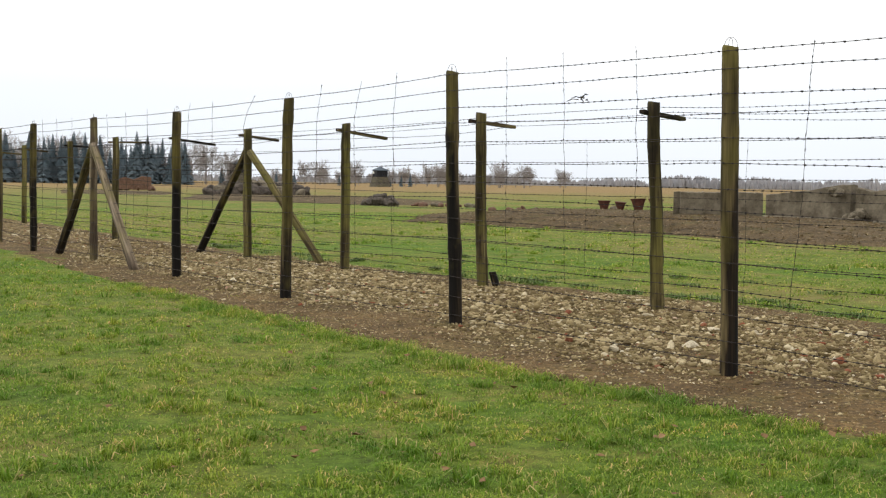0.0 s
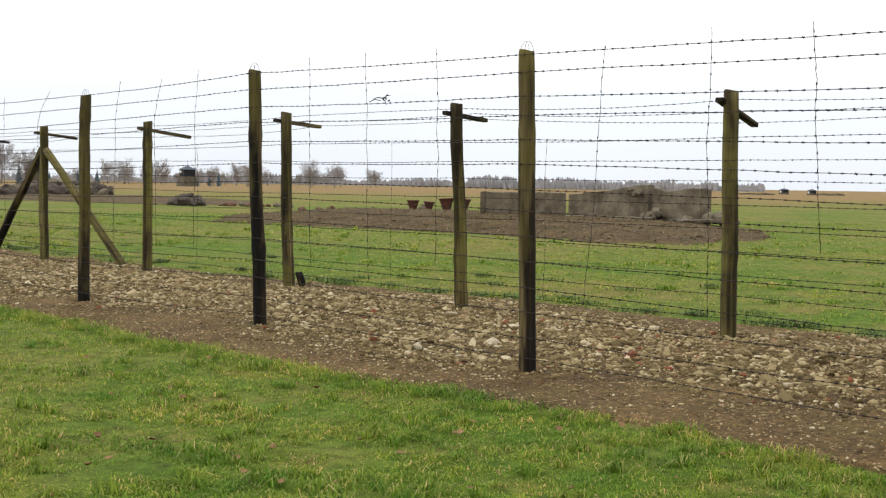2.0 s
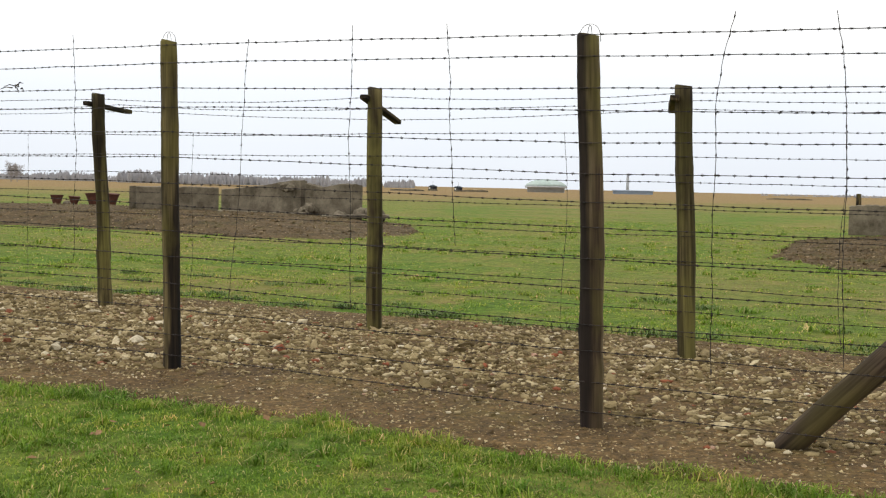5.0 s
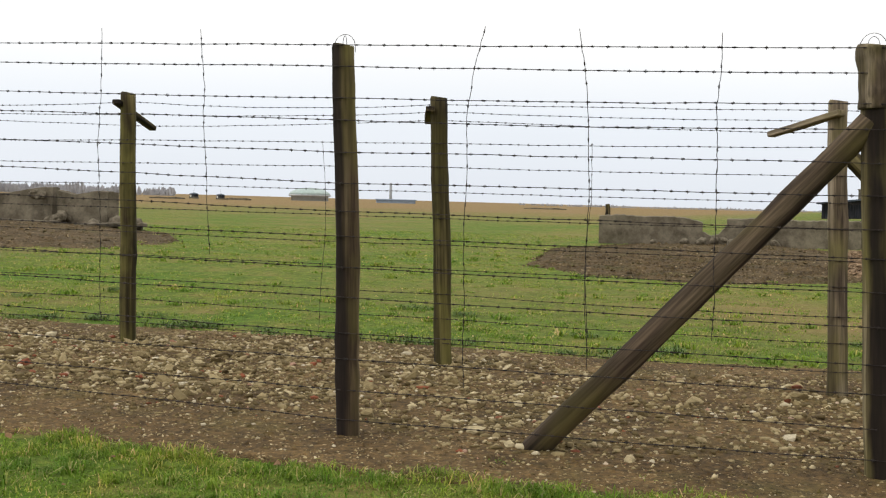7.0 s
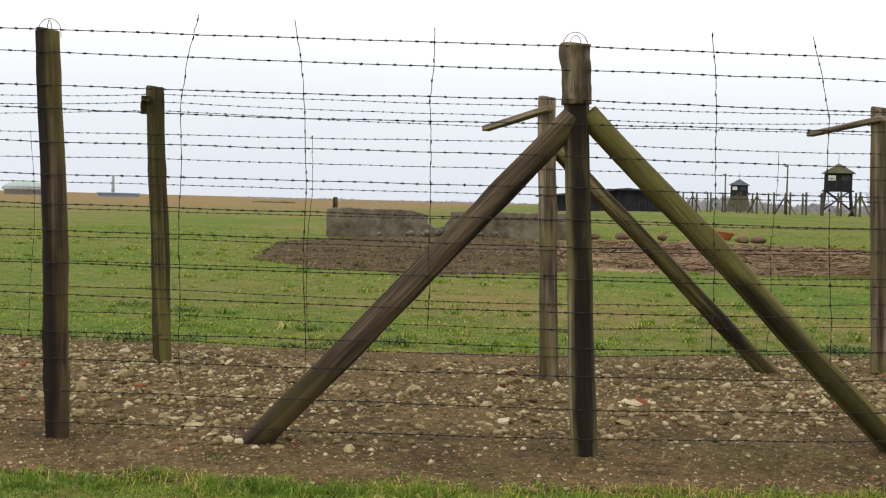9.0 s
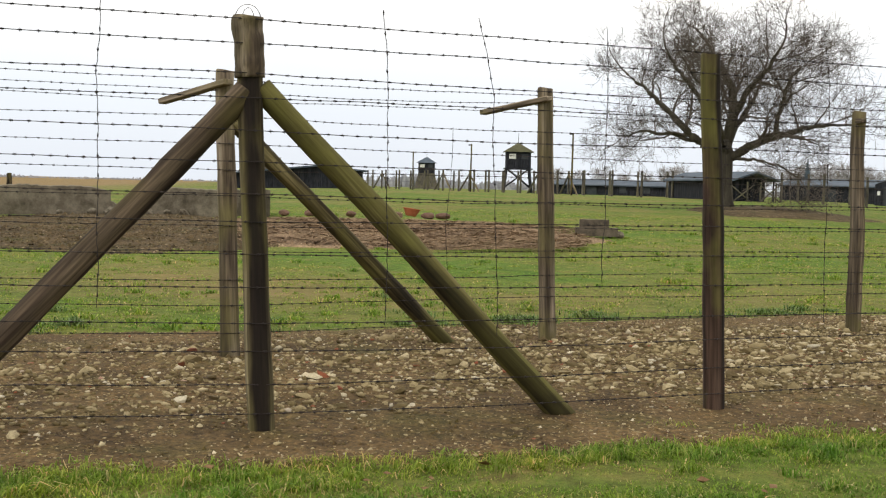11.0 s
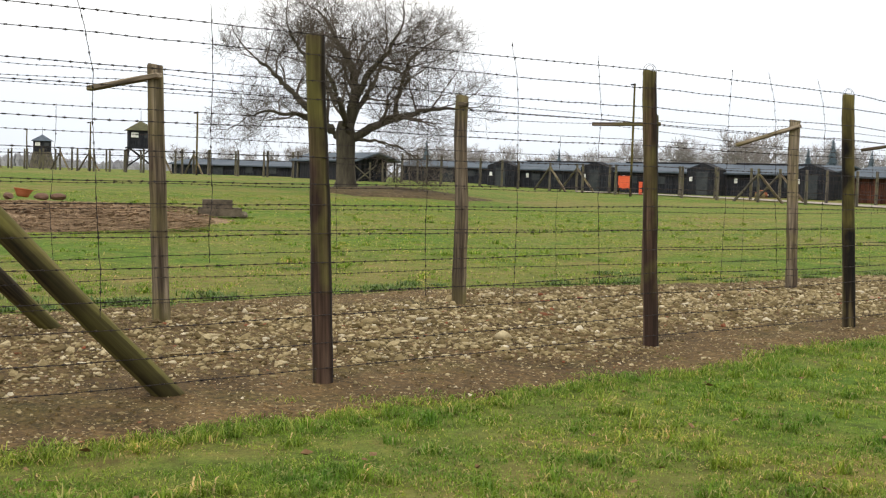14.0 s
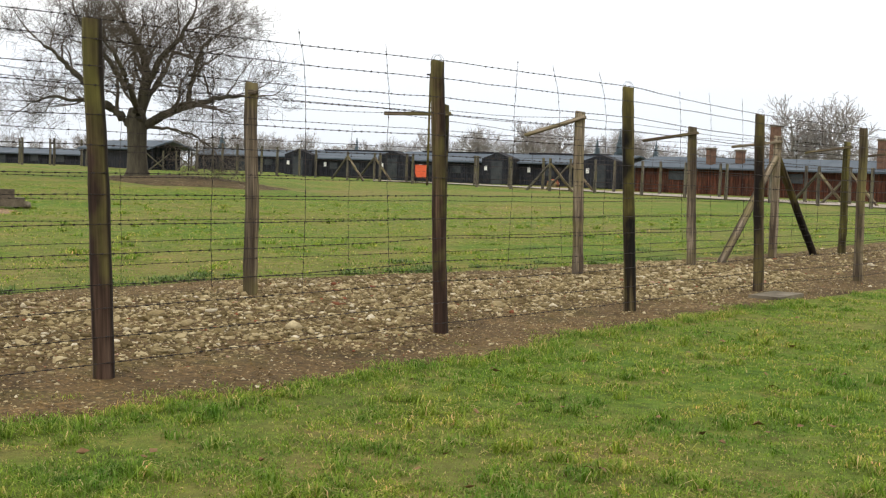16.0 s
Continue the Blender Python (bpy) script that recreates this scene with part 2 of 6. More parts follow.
def soil_material(name, dark, pale, pebble, pebble_scale, moss=0.0):
    m, n, l, b = node_material(name, 0.95, 0.2)
    med = noise_tex(n, l, 1.1, 5, 0.65)
    fine = noise_tex(n, l, 30, 4, 0.7)
    base = ramp(n, [(0.33, dark), (0.66, pale)])
    l.new(med.outputs["Fac"], base.inputs[0])
    tc = n.new("ShaderNodeTexCoord")
    v = n.new("ShaderNodeTexVoronoi")
    v.inputs["Scale"].default_value = pebble_scale
    l.new(tc.outputs["Object"], v.inputs["Vector"])
    keep = ramp(n, [(0.28, (1, 1, 1)), (0.4, (0, 0, 0))])
    l.new(v.outputs["Distance"], keep.inputs[0])
    some = n.new("ShaderNodeSeparateColor")
    l.new(v.outputs["Color"], some.inputs[0])
    gate = ramp(n, [(0.80, (0, 0, 0)), (0.86, (1, 1, 1))])
    l.new(some.outputs[0], gate.inputs[0])
    mask = mix(n, l, keep.outputs["Color"], gate.outputs["Color"], 1.0, "MULTIPLY")
    c = mix(n, l, base.outputs["Color"], pebble, mask)
    f = ramp(n, [(0.3, (0.55, 0.55, 0.55)), (0.7, (1.3, 1.28, 1.25))])
    l.new(fine.outputs["Fac"], f.inputs[0])
    if moss > 0:
        mn = noise_tex(n, l, 0.9, 6, 0.7)
        mo = ramp(n, [(0.52, (0, 0, 0)), (0.66, (moss, moss, moss))])
        l.new(mn.outputs["Fac"], mo.inputs[0])
        c = mix(n, l, c, (0.075, 0.078, 0.018), mo.outputs["Color"])
        crumb = noise_tex(n, l, 14, 5, 0.8)
        cr = ramp(n, [(0.40, (0.42, 0.42, 0.42)), (0.60, (1.5, 1.45, 1.4))])
        l.new(crumb.outputs["Fac"], cr.inputs[0])
        c = mix(n, l, c, cr.outputs["Color"], 0.8, "MULTIPLY")
    l.new(mix(n, l, c, f.outputs["Color"], 0.8, "MULTIPLY"), b.inputs["Base Color"])
    hb = mix(n, l, fine.outputs["Color"], mask, 0.5)
    bump(n, l, b, hb, 0.9, 0.035)
    return m


soil_mat = soil_material("bare_stony_soil", (0.062, 0.040, 0.016), (0.155, 0.104, 0.045), (0.36, 0.285, 0.17), 34, 0.45)
mound_mat = soil_material("rubble_soil", (0.048, 0.034, 0.016), (0.125, 0.090, 0.045), (0.30, 0.24, 0.15), 9, 0.5)
chip_mat = soil_material("straw_and_wood_chips", (0.13, 0.085, 0.05), (0.33, 0.235, 0.145), (0.48, 0.38, 0.25), 12, 0.25)
path_mat = soil_material("pale_gravel_path", (0.30, 0.26, 0.22), (0.42, 0.37, 0.32), (0.5, 0.46, 0.40), 4)

stone_mat, n, l, b = node_material("field_stones", 0.9, 0.25)
geo = n.new("ShaderNodeNewGeometry")
info = n.new("ShaderNodeObjectInfo")
ad = n.new("ShaderNodeMath")
ad.operation = "ADD"
fr = n.new("ShaderNodeMath")
fr.operation = "FRACT"
l.new(geo.outputs["Random Per Island"], ad.inputs[0])
l.new(info.outputs["Random"], ad.inputs[1])
l.new(ad.outputs[0], fr.inputs[0])
r = ramp(n, [(0.0, (0.092, 0.066, 0.027)), (0.3, (0.18, 0.137, 0.062)), (0.55, (0.295, 0.232, 0.118)), (0.8, (0.42, 0.342, 0.19)), (0.93, (0.56, 0.475, 0.30)), (0.982, (0.64, 0.58, 0.45)), (0.986, (0.28, 0.085, 0.04)), (1.0, (0.20, 0.07, 0.04))])
l.new(fr.outputs[0], r.inputs[0])
film_noise = noise_tex(n, l, 2.3, 5, 0.7)
film_ramp = ramp(n, [(0.42, (0, 0, 0)), (0.66, (0.42, 0.42, 0.42))])
l.new(film_noise.outputs["Fac"], film_ramp.inputs[0])
sn = noise_tex(n, l, 35, 4)
sr = ramp(n, [(0.3, (0.65, 0.65, 0.65)), (0.7, (1.15, 1.15, 1.12))])
l.new(sn.outputs["Fac"], sr.inputs[0])
stone_col = mix(n, l, r.outputs["Color"], (0.115, 0.082, 0.04), film_ramp.outputs["Color"])
l.new(mix(n, l, stone_col, sr.outputs["Color"], 0.8, "MULTIPLY"), b.inputs["Base Color"])
bump(n, l, b, sn.outputs["Fac"], 0.5, 0.006)


def plain_material(name, a, c2, scale=3.0, rough=0.85, metal=0.0, stretch=None):
    m, n, l, b = node_material(name, rough, 0.3)
    t1 = noise_tex(n, l, scale, 5, 0.65, stretch)
    t2 = noise_tex(n, l, scale * 9, 4, 0.7)
    r = ramp(n, [(0.32, a), (0.68, c2)])
    l.new(t1.outputs["Fac"], r.inputs[0])
    f = ramp(n, [(0.3, (0.75, 0.75, 0.75)), (0.7, (1.15, 1.15, 1.15))])
    l.new(t2.outputs["Fac"], f.inputs[0])
    l.new(mix(n, l, r.outputs["Color"], f.outputs["Color"], 0.8, "MULTIPLY"), b.inputs["Base Color"])
    b.inputs["Metallic"].default_value = metal
    bump(n, l, b, t2.outputs["Fac"], 0.3, 0.02)
    return m


old_block_mat = plain_material("brown_grey_crumbling_concrete", (0.042, 0.033, 0.024), (0.155, 0.125, 0.09), 3.5)
concrete_mat = plain_material("weathered_concrete", (0.068, 0.056, 0.036), (0.215, 0.185, 0.135), 1.7)
soot_mat = plain_material("dark_sooty_rubble", (0.035, 0.03, 0.026), (0.12, 0.10, 0.082), 2.0)
brick_mat = plain_material("broken_red_brick", (0.10, 0.052, 0.034), (0.19, 0.115, 0.08), 4)
rust_mat = plain_material("rusted_iron", (0.06, 0.025, 0.018), (0.14, 0.055, 0.035), 6, 0.8, 0.2)
clay_mat = plain_material("orange_clay", (0.35, 0.10, 0.04), (0.45, 0.16, 0.07), 8)
bark_mat = plain_material("oak_bark", (0.035, 0.030, 0.022), (0.10, 0.088, 0.06), 2.5, 0.95, 0.0, (1, 1, 0.25))
twig_mat = plain_material("bare_twigs", (0.075, 0.06, 0.048), (0.15, 0.125, 0.10), 0.6)
# Paler than twig_mat: the haze of distance is mixed into this colour.
hazed_twig_mat = plain_material("haze_paled_twigs", (0.24, 0.215, 0.20), (0.36, 0.33, 0.31), 0.1)
# Spruce green shifted to blue-grey, with the air's haze painted in.
hazed_spruce_mat = plain_material("haze_blued_spruce", (0.085, 0.125, 0.15), (0.15, 0.195, 0.225), 0.25)
# Horizon haze is put straight into the colour of the woods.
hazed_woods_mat = plain_material("haze_greyed_woods", (0.33, 0.335, 0.36), (0.46, 0.46, 0.485), 0.03)
roof_mat = plain_material("grey_blue_roofing_felt", (0.06, 0.08, 0.105), (0.11, 0.135, 0.165), 0.5)
roof_moss_mat = plain_material("mossy_shingles", (0.06, 0.06, 0.03), (0.115, 0.11, 0.055), 1.0)
pale_dome_mat = plain_material("pale_green_copper_dome", (0.36, 0.45, 0.43), (0.46, 0.54, 0.52), 0.1)
pale_grey_mat = plain_material("pale_grey_masonry", (0.36, 0.38, 0.40), (0.46, 0.48, 0.50), 0.1)
blue_hall_mat = plain_material("grey_blue_sheet_cladding", (0.22, 0.28, 0.36), (0.28, 0.34, 0.43), 0.1)
red_board_mat = plain_material("orange_red_board", (0.62, 0.10, 0.04), (0.70, 0.14, 0.06), 2)
white_mat = plain_material("white_paint", (0.70, 0.70, 0.68), (0.8, 0.8, 0.78), 2)
# Window panes, and also the painted shade of doorways.
glass_and_shade_mat = plain_material("dark_glass_and_doorway_shade", (0.03, 0.035, 0.04), (0.06, 0.065, 0.07), 1, 0.15)
leaf_mat = plain_material("dry_brown_leaf", (0.11, 0.06, 0.025), (0.27, 0.16, 0.075), 12)


# ---------------------------------------------------------------- mesh helpers
def raw_mesh(name, verts, tris, mat, smooth=False):
    me = bpy.data.meshes.new(name)
    v = np.asarray(verts, dtype=np.float32)
    f = np.asarray(tris, dtype=np.int32)
    me.vertices.add(len(v))
    me.vertices.foreach_set("co", v.ravel())
    me.loops.add(f.size)
    me.loops.foreach_set("vertex_index", f.ravel())
    me.polygons.add(len(f))
    me.polygons.foreach_set("loop_start", np.arange(len(f), dtype=np.int32) * 3)
    me.update(calc_edges=True)
    me.validate()
    if smooth:
        me.polygons.foreach_set("use_smooth", np.ones(len(f), dtype=bool))
    me.materials.append(mat)
    return me


def poly_mesh(name, verts, faces, mat, smooth=False):
    me = bpy.data.meshes.new(name)
    me.from_pydata([tuple(p) for p in verts], [], faces)
    me.update()
    if smooth:
        me.polygons.foreach_set("use_smooth", [True] * len(me.polygons))
    me.materials.append(mat)
    return me


def child(name, me, parent, label=""):
    ob = new(name, me)
    ob.parent = parent
    if label:
        ob["label"] = label
    return ob


def part(name, bm, mat, parent, label=""):
    me = bpy.data.meshes.new(name)
    bm.to_mesh(me)
    bm.free()
    me.materials.append(mat)
    return child(name, me, parent, label)


def root(name, x, y, z, label, category, group="", kind="", turn=0.0):
    ob = new(name)
    ob.matrix_basis = pose(x, y, z, 0, 0, turn)
    return tagged(ob, label, category, group, kind)


def box_bm(parts_list, bevel=0.0):
    """parts_list: (centre, size) boxes joined into one bmesh."""
    bm = bmesh.new()
    for c, s in parts_list:
        bmesh.ops.create_cube(bm, size=1.0, matrix=Matrix.Translation(c) @ Matrix.Diagonal((*s, 1)))
    if bevel:
        bmesh.ops.bevel(bm, geom=bm.edges[:], offset=bevel, segments=1, affect="EDGES")
    return bm


def tube(points, radii, sides, verts, faces, cap=True):
    """Adds a tapered tube along points to verts and triangle faces."""
    start = len(verts)
    m = len(points)
    for k, p in enumerate(points):
        a = points[min(k + 1, m - 1)] - points[max(k - 1, 0)]
        a = a.normalized() if a.length > 1e-9 else Vector((0, 0, 1))
        u = a.orthogonal().normalized() if abs(a.z) < 0.9 else a.cross(Vector((1, 0, 0))).normalized()
        w = a.cross(u)
        for s in range(sides):
            ang = 2 * math.pi * s / sides
            q = p + (u * math.cos(ang) + w * math.sin(ang)) * radii[k]
            verts.append((q.x, q.y, q.z))
    for k in range(m - 1):
        for s in range(sides):
            a0, a1 = start + k * sides + s, start + k * sides + (s + 1) % sides
            faces.append((a0, a1, a1 + sides))
            faces.append((a0, a1 + sides, a0 + sides))
    if cap:
        for base, flip in ((start, True), (start + (m - 1) * sides, False)):
            for s in range(1, sides - 1):
                faces.append((base, base + s + 1, base + s) if flip else (base, base + s, base + s + 1))


def smoothstep(a, b, x):
    k = min(1.0, max(0.0, (x - a) / (b - a)))
    return k * k * (3 - 2 * k)


# ---------------------------------------------------------------- terrain
ORIGIN_X, ORIGIN_Y = -1.5, -3.2


def ground_z(x, y):
    """Level round the fence, rising gently by about a metre towards the far huts."""
    dx, dy = x - ORIGIN_X, y - ORIGIN_Y
    r = math.hypot(dx, dy)
    az = math.degrees(math.atan2(dy, dx))
    if az < -100 or az > 60:
        return 0.0
    s = 1.05 * (1 - smoothstep(-6, 12, az)) * (1 - 0.38 * smoothstep(24, 33, -az))
    late = smoothstep(24, 31, -az)
    near, far = 25 + 35 * late, 110 + 4 * late
    return s * smoothstep(near, far, r) * (1 - smoothstep(60, 100, -az))


def at(az, r):
    return ORIGIN_X + r * math.cos(radians(az)), ORIGIN_Y + r * math.sin(radians(az))


def build_ground():
    rings = [0.0] + [1.2 * 1.09 ** k for k in range(95)]
    rings = [r for r in rings if r < 3600]
    steps = 180
    verts, faces = [], []
    for i, r in enumerate(rings):
        for k in range(steps):
            a = 2 * math.pi * k / steps
            x, y = ORIGIN_X + r * math.cos(a), ORIGIN_Y + r * math.sin(a)
            z = ground_z(x, y)
            if 18 < r < 400:
                z += 0.05 * noise.noise((x * 0.12, y * 0.12, 0))
            verts.append((x, y, z - 0.012 if r < 18 else z - 0.012))
    for i in range(len(rings) - 1):
        for k in range(steps):
            k2 = (k + 1) % steps
            faces.append((i * steps + k, (i + 1) * steps + k, (i + 1) * steps + k2, i * steps + k2))
    ob = new("ground", poly_mesh("ground", verts, faces, grass_ground, True))
    tagged(ob, "green meadow turf with dry brown patches reaching the horizon", "ground", kind="structure")


build_ground()

FRONT_EDGE = [(60, 10.6), (40, 8.4), (21.7, 5.9), (14, 5.2), (10.6, 4.95), (7, 4.72), (4.5, 4.74), (1.4, 4.88), (-0.3, 4.74), (-2.5, 4.82), (-4.4, 5.05), (-5.3, 5.28), (-6.8, 5.6), (-7.6, 5.78), (-10.0, 6.35), (-10.8, 6.82), (-18.8, 8.95), (-24, 10.5), (-45, 17.2)]
BACK_EDGE = [(60, 15.5), (42, 11.9), (25, 10.7), (14.6, 10.3), (9, 10.7), (7.5, 11.0), (5.3, 10.7), (3, 11.0), (0.5, 10.75), (-1.5, 10.72), (-4.8, 11.4), (-8, 12.5), (-9.8, 13.1), (-15.4, 13.4), (-24.7, 15.3), (-30, 17.3), (-45, 22)]


def edge_x(table, y):
    for (y0, x0), (y1, x1) in zip(table, table[1:]):
        if y <= y0 and y >= y1:
            return x0 + (x1 - x0) * (y - y0) / (y1 - y0)
    return table[0][1] if y > table[0][0] else table[-1][1]


def strip_z(u, x, y):
    """Height of the stony strip over the turf at u across it (0 front, 1 back)."""
    hump = 0.012 * smoothstep(0.0, 0.3, u) * (1 - smoothstep(0.75, 1.0, u))
    return hump + 0.018 * noise.noise((x * 1.7, y * 1.7, 3)) + 0.008 * noise.noise((x * 6, y * 6, 9))


def build_strip():
    verts, faces = [], []
    across = 34
    ys = [58 - 0.5 * k for k in range(76)] + [20 - 0.16 * k for k in range(1, 276)] + [-24.2 - 0.5 * k for k in range(1, 40)]
    for y in ys:
        f, b2 = edge_x(FRONT_EDGE, y), edge_x(BACK_EDGE, y)
        f += 0.10 * noise.noise((y * 1.3, 1.0, 0)) + 0.07 * noise.noise((y * 4.5, 2.0, 0))
        b2 += 0.18 * noise.noise((y * 0.9, 5.0, 0)) + 0.10 * noise.noise((y * 4.1, 7.0, 0))
        for k in range(across + 1):
            u = k / across
            x = f + (b2 - f) * u
            lift = 0.004 if 0 < k < across else -0.03
            verts.append((x, y, ground_z(x, y) + lift + strip_z(u, x, y) * (0 < k < across)))
    w = across + 1
    for i in range(len(ys) - 1):
        for k in range(across):
            faces.append((i * w + k, (i + 1) * w + k, (i + 1) * w + k + 1, i * w + k + 1))
    ob = new("gravel_strip", poly_mesh("gravel_strip", verts, faces, soil_mat, True))
    return tagged(ob, "bare brown stony soil strip under the double fence", "gravel strip", kind="structure")


strip = build_strip()


# ---------------------------------------------------------------- the double fence
# (base x, base y, top x, top y, height)
FRONT = [
    (7, 26, 7, 26, 2.6), (6.5, 22.06, 6.52, 22.08, 2.58), (6.606, 19.006, 6.61, 19, 2.6), (6.341, 14.8, 6.342, 14.808, 2.535), (6.124, 11.008, 6.149, 11.001, 2.559),
    (6.322, 7.656, 6.254, 7.703, 2.692), (6.067, 3.723, 6.031, 3.761, 2.619), (5.796, 0.012, 5.758, 0.095, 2.492), (5.908, -3.205, 5.913, -3.07, 2.457), (6.581, -6.34, 6.63, -6.234, 2.468),
    (7.568, -9.941, 7.634, -9.85, 2.522), (8.206, -13.041, 8.297, -12.952, 2.513), (9.288, -16.567, 9.356, -16.519, 2.417), (9.93, -19.72, 9.95, -19.7, 2.39), (11.1, -23.6, 11.1, -23.6, 2.45),
]
BACK = [
    (12, 42.66, 12, 42.66, 2.5), (10.9, 36.5, 10.9, 36.5, 2.5), (10.245, 30.47, 10.25, 30.47, 2.5), (9.716, 25.84, 9.72, 25.84, 2.5), (9.62, 22.1, 9.62, 22.1, 2.5),
    (9.406, 18.39, 9.41, 18.39, 2.48), (9.524, 15.045, 9.529, 15.041, 2.494), (9.439, 11.139, 9.385, 11.178, 2.523), (9.381, 7.625, 9.295, 7.702, 2.522), (9.34, 3.856, 9.322, 3.879, 2.519),
    (9.292, 0.468, 9.25, 0.589, 2.473), (9.062, -2.996, 9.061, -2.904, 2.431), (10.259, -6.08, 10.287, -5.991, 2.497), (11.167, -9.835, 11.192, -9.793, 2.463), (11.6, -12.85, 11.6, -12.83, 2.4),
    (12.129, -15.842, 12.173, -15.796, 2.486), (13.058, -19.37, 13.114, -19.32, 2.43), (14.03, -22.78, 14.03, -22.78, 2.42), (14.61, -25.83, 14.61, -25.83, 2.43), (15.6, -29.5, 15.6, -29.5, 2.45),
]
# direction in degrees, reach and fall of each back post's arm
ARMS = {0: (15, 0.9, 0.05), 1: (15, 0.9, 0.05), 2: (15, 0.9, 0.02), 3: (12, 1.0, -0.02), 4: (0, 0.95, 0.10), 5: (14, 0.85, 0.06), 6: (2, 0.9, 0.10), 7: (9, 0.82, 0.04), 8: (11, 0.8, 0.04), 9: (8, 0.8, 0.18), 10: (19, 0.75, 0.05), 11: (38, 0.8, 0.12), 12: (28, 0.88, 0.09), 14: (27, 0.84, 0.0), 15: (18, 0.9, 0.24), 16: (18, 0.9, 0.13), 17: (6, 1.0, 0.09), 18: (15, 0.9, 0.12), 19: (10, 0.9, 0.1)}


def log_mesh(name, p0, p1, r0, r1, seed, mat, knots=3, flat=0.0):
    """A rough round log from p0 to p1 with knots, slight bends and a chamfered end."""
    rng = random.Random(seed)
    p0, p1 = Vector(p0), Vector(p1)
    ax = (p1 - p0)
    length = ax.length
    rot = ax.to_track_quat("Z", "X").to_matrix()
    rings, sides = 22, 16
    bumps = [(rng.uniform(0.1, 0.95), rng.uniform(0.003, 0.010) * r0 / 0.075) for _ in range(knots)]
    sx, sy = rng.uniform(0, 50), rng.uniform(0, 50)
    verts, faces = [], []
    for i in range(rings + 1):
        t = i / rings
        r = r0 + (r1 - r0) * t
        for c, h in bumps:
            r += h * math.exp(-((t - c) / 0.018) ** 2)
        ox = 0.018 * noise.noise((sx, t * 3.0, 0))
        oy = 0.018 * noise.noise((sy, t * 3.0, 4))
        for s in range(sides):
            a = 2 * math.pi * s / sides
            rr = r * (1 + 0.07 * noise.noise((math.cos(a) * 1.4 + sx, math.sin(a) * 1.4, t * 2.2)))
            rr += 0.004 * noise.noise((math.cos(a) * 5 + sx, math.sin(a) * 5, t * 9))
            if flat and math.cos(a - 0.6) > 0.55:
                rr *= 1 - flat
            x, y = ox + rr * math.cos(a), oy + rr * math.sin(a)
            verts.append((x, y, t * length))
    for i in range(rings):
        for s in range(sides):
            s2 = (s + 1) % sides
            faces.append((i * sides + s, i * sides + s2, (i + 1) * sides + s2, (i + 1) * sides + s))
    top = len(verts)
    for s in range(sides):
        x, y, z = verts[rings * sides + s]
        verts.append((x * 0.88, y * 0.88, z + 0.008 + 0.012 * (x / max(r1, 0.01))))
    for s in range(sides):
        s2 = (s + 1) % sides
        faces.append((rings * sides + s, rings * sides + s2, top + s2, top + s))
    faces.append(tuple(top + s for s in range(sides)))
    faces.append(tuple(reversed(range(sides))))
    out = []
    for v in verts:
        q = rot @ Vector(v) + p0
        out.append((q.x, q.y, q.z))
    me = poly_mesh(name, out, faces, mat, True)
    return me


def log_part(name, parent, p0, p1, r0, r1, seed, mat, label="", knots=3, flat=0.0):
    """The log lies along its own z, so that grain follows it."""
    p0, p1 = Vector(p0), Vector(p1)
    length = (p1 - p0).length
    me = log_mesh(name, (0, 0, 0), (0, 0, length), r0, r1, seed, mat, knots, flat)
    ob = child(name, me, parent, label)
    ob.matrix_basis = Matrix.Translation(p0) @ (p1 - p0).to_track_quat("Z", "X").to_matrix().to_4x4()
    return ob


def wire_loop(parent, x, y, z, r, seed):
    rng = random.Random(seed)
    for k in range(2):
        verts, faces = [], []
        turn = rng.uniform(-0.4, 0.4) + (0.9 if k else 0.1)
        hgt = rng.uniform(0.055, 0.085) if k == 0 else rng.uniform(0.04, 0.07)
        rr = r * (1.08 if k == 0 else 0.72)
        pts = []
        for i in range(13):
            a = math.pi * i / 12
            d = -math.cos(a) * rr
            pts.append(Vector((x + d * math.sin(turn) * 0.6, y + d * math.cos(turn), z - 0.05 + (hgt + 0.05) * math.sin(a) ** 0.7)))
        tube(pts, [0.0022] * 13, 4, verts, faces)
        child("wire_loop", raw_mesh("wire_loop", verts, faces, wire_mat), parent, "bent rusty wire loop over the post top")


def normal_of(row, i):
    a, b = row[max(i - 1, 0)], row[min(i + 1, len(row) - 1)]
    d = Vector((b[0] - a[0], b[1] - a[1], 0)).normalized()
    return Vector((d.y, -d.x, 0)) if d.y < 0 else Vector((-d.y, d.x, 0))


FRONT_STYLE = {7: wood_half, 8: wood_corner, 9: wood_rust, 10: wood_rust, 11: wood_dark, 12: wood_brown, 13: wood_grey, 2: wood_grey}
arm_ends = []


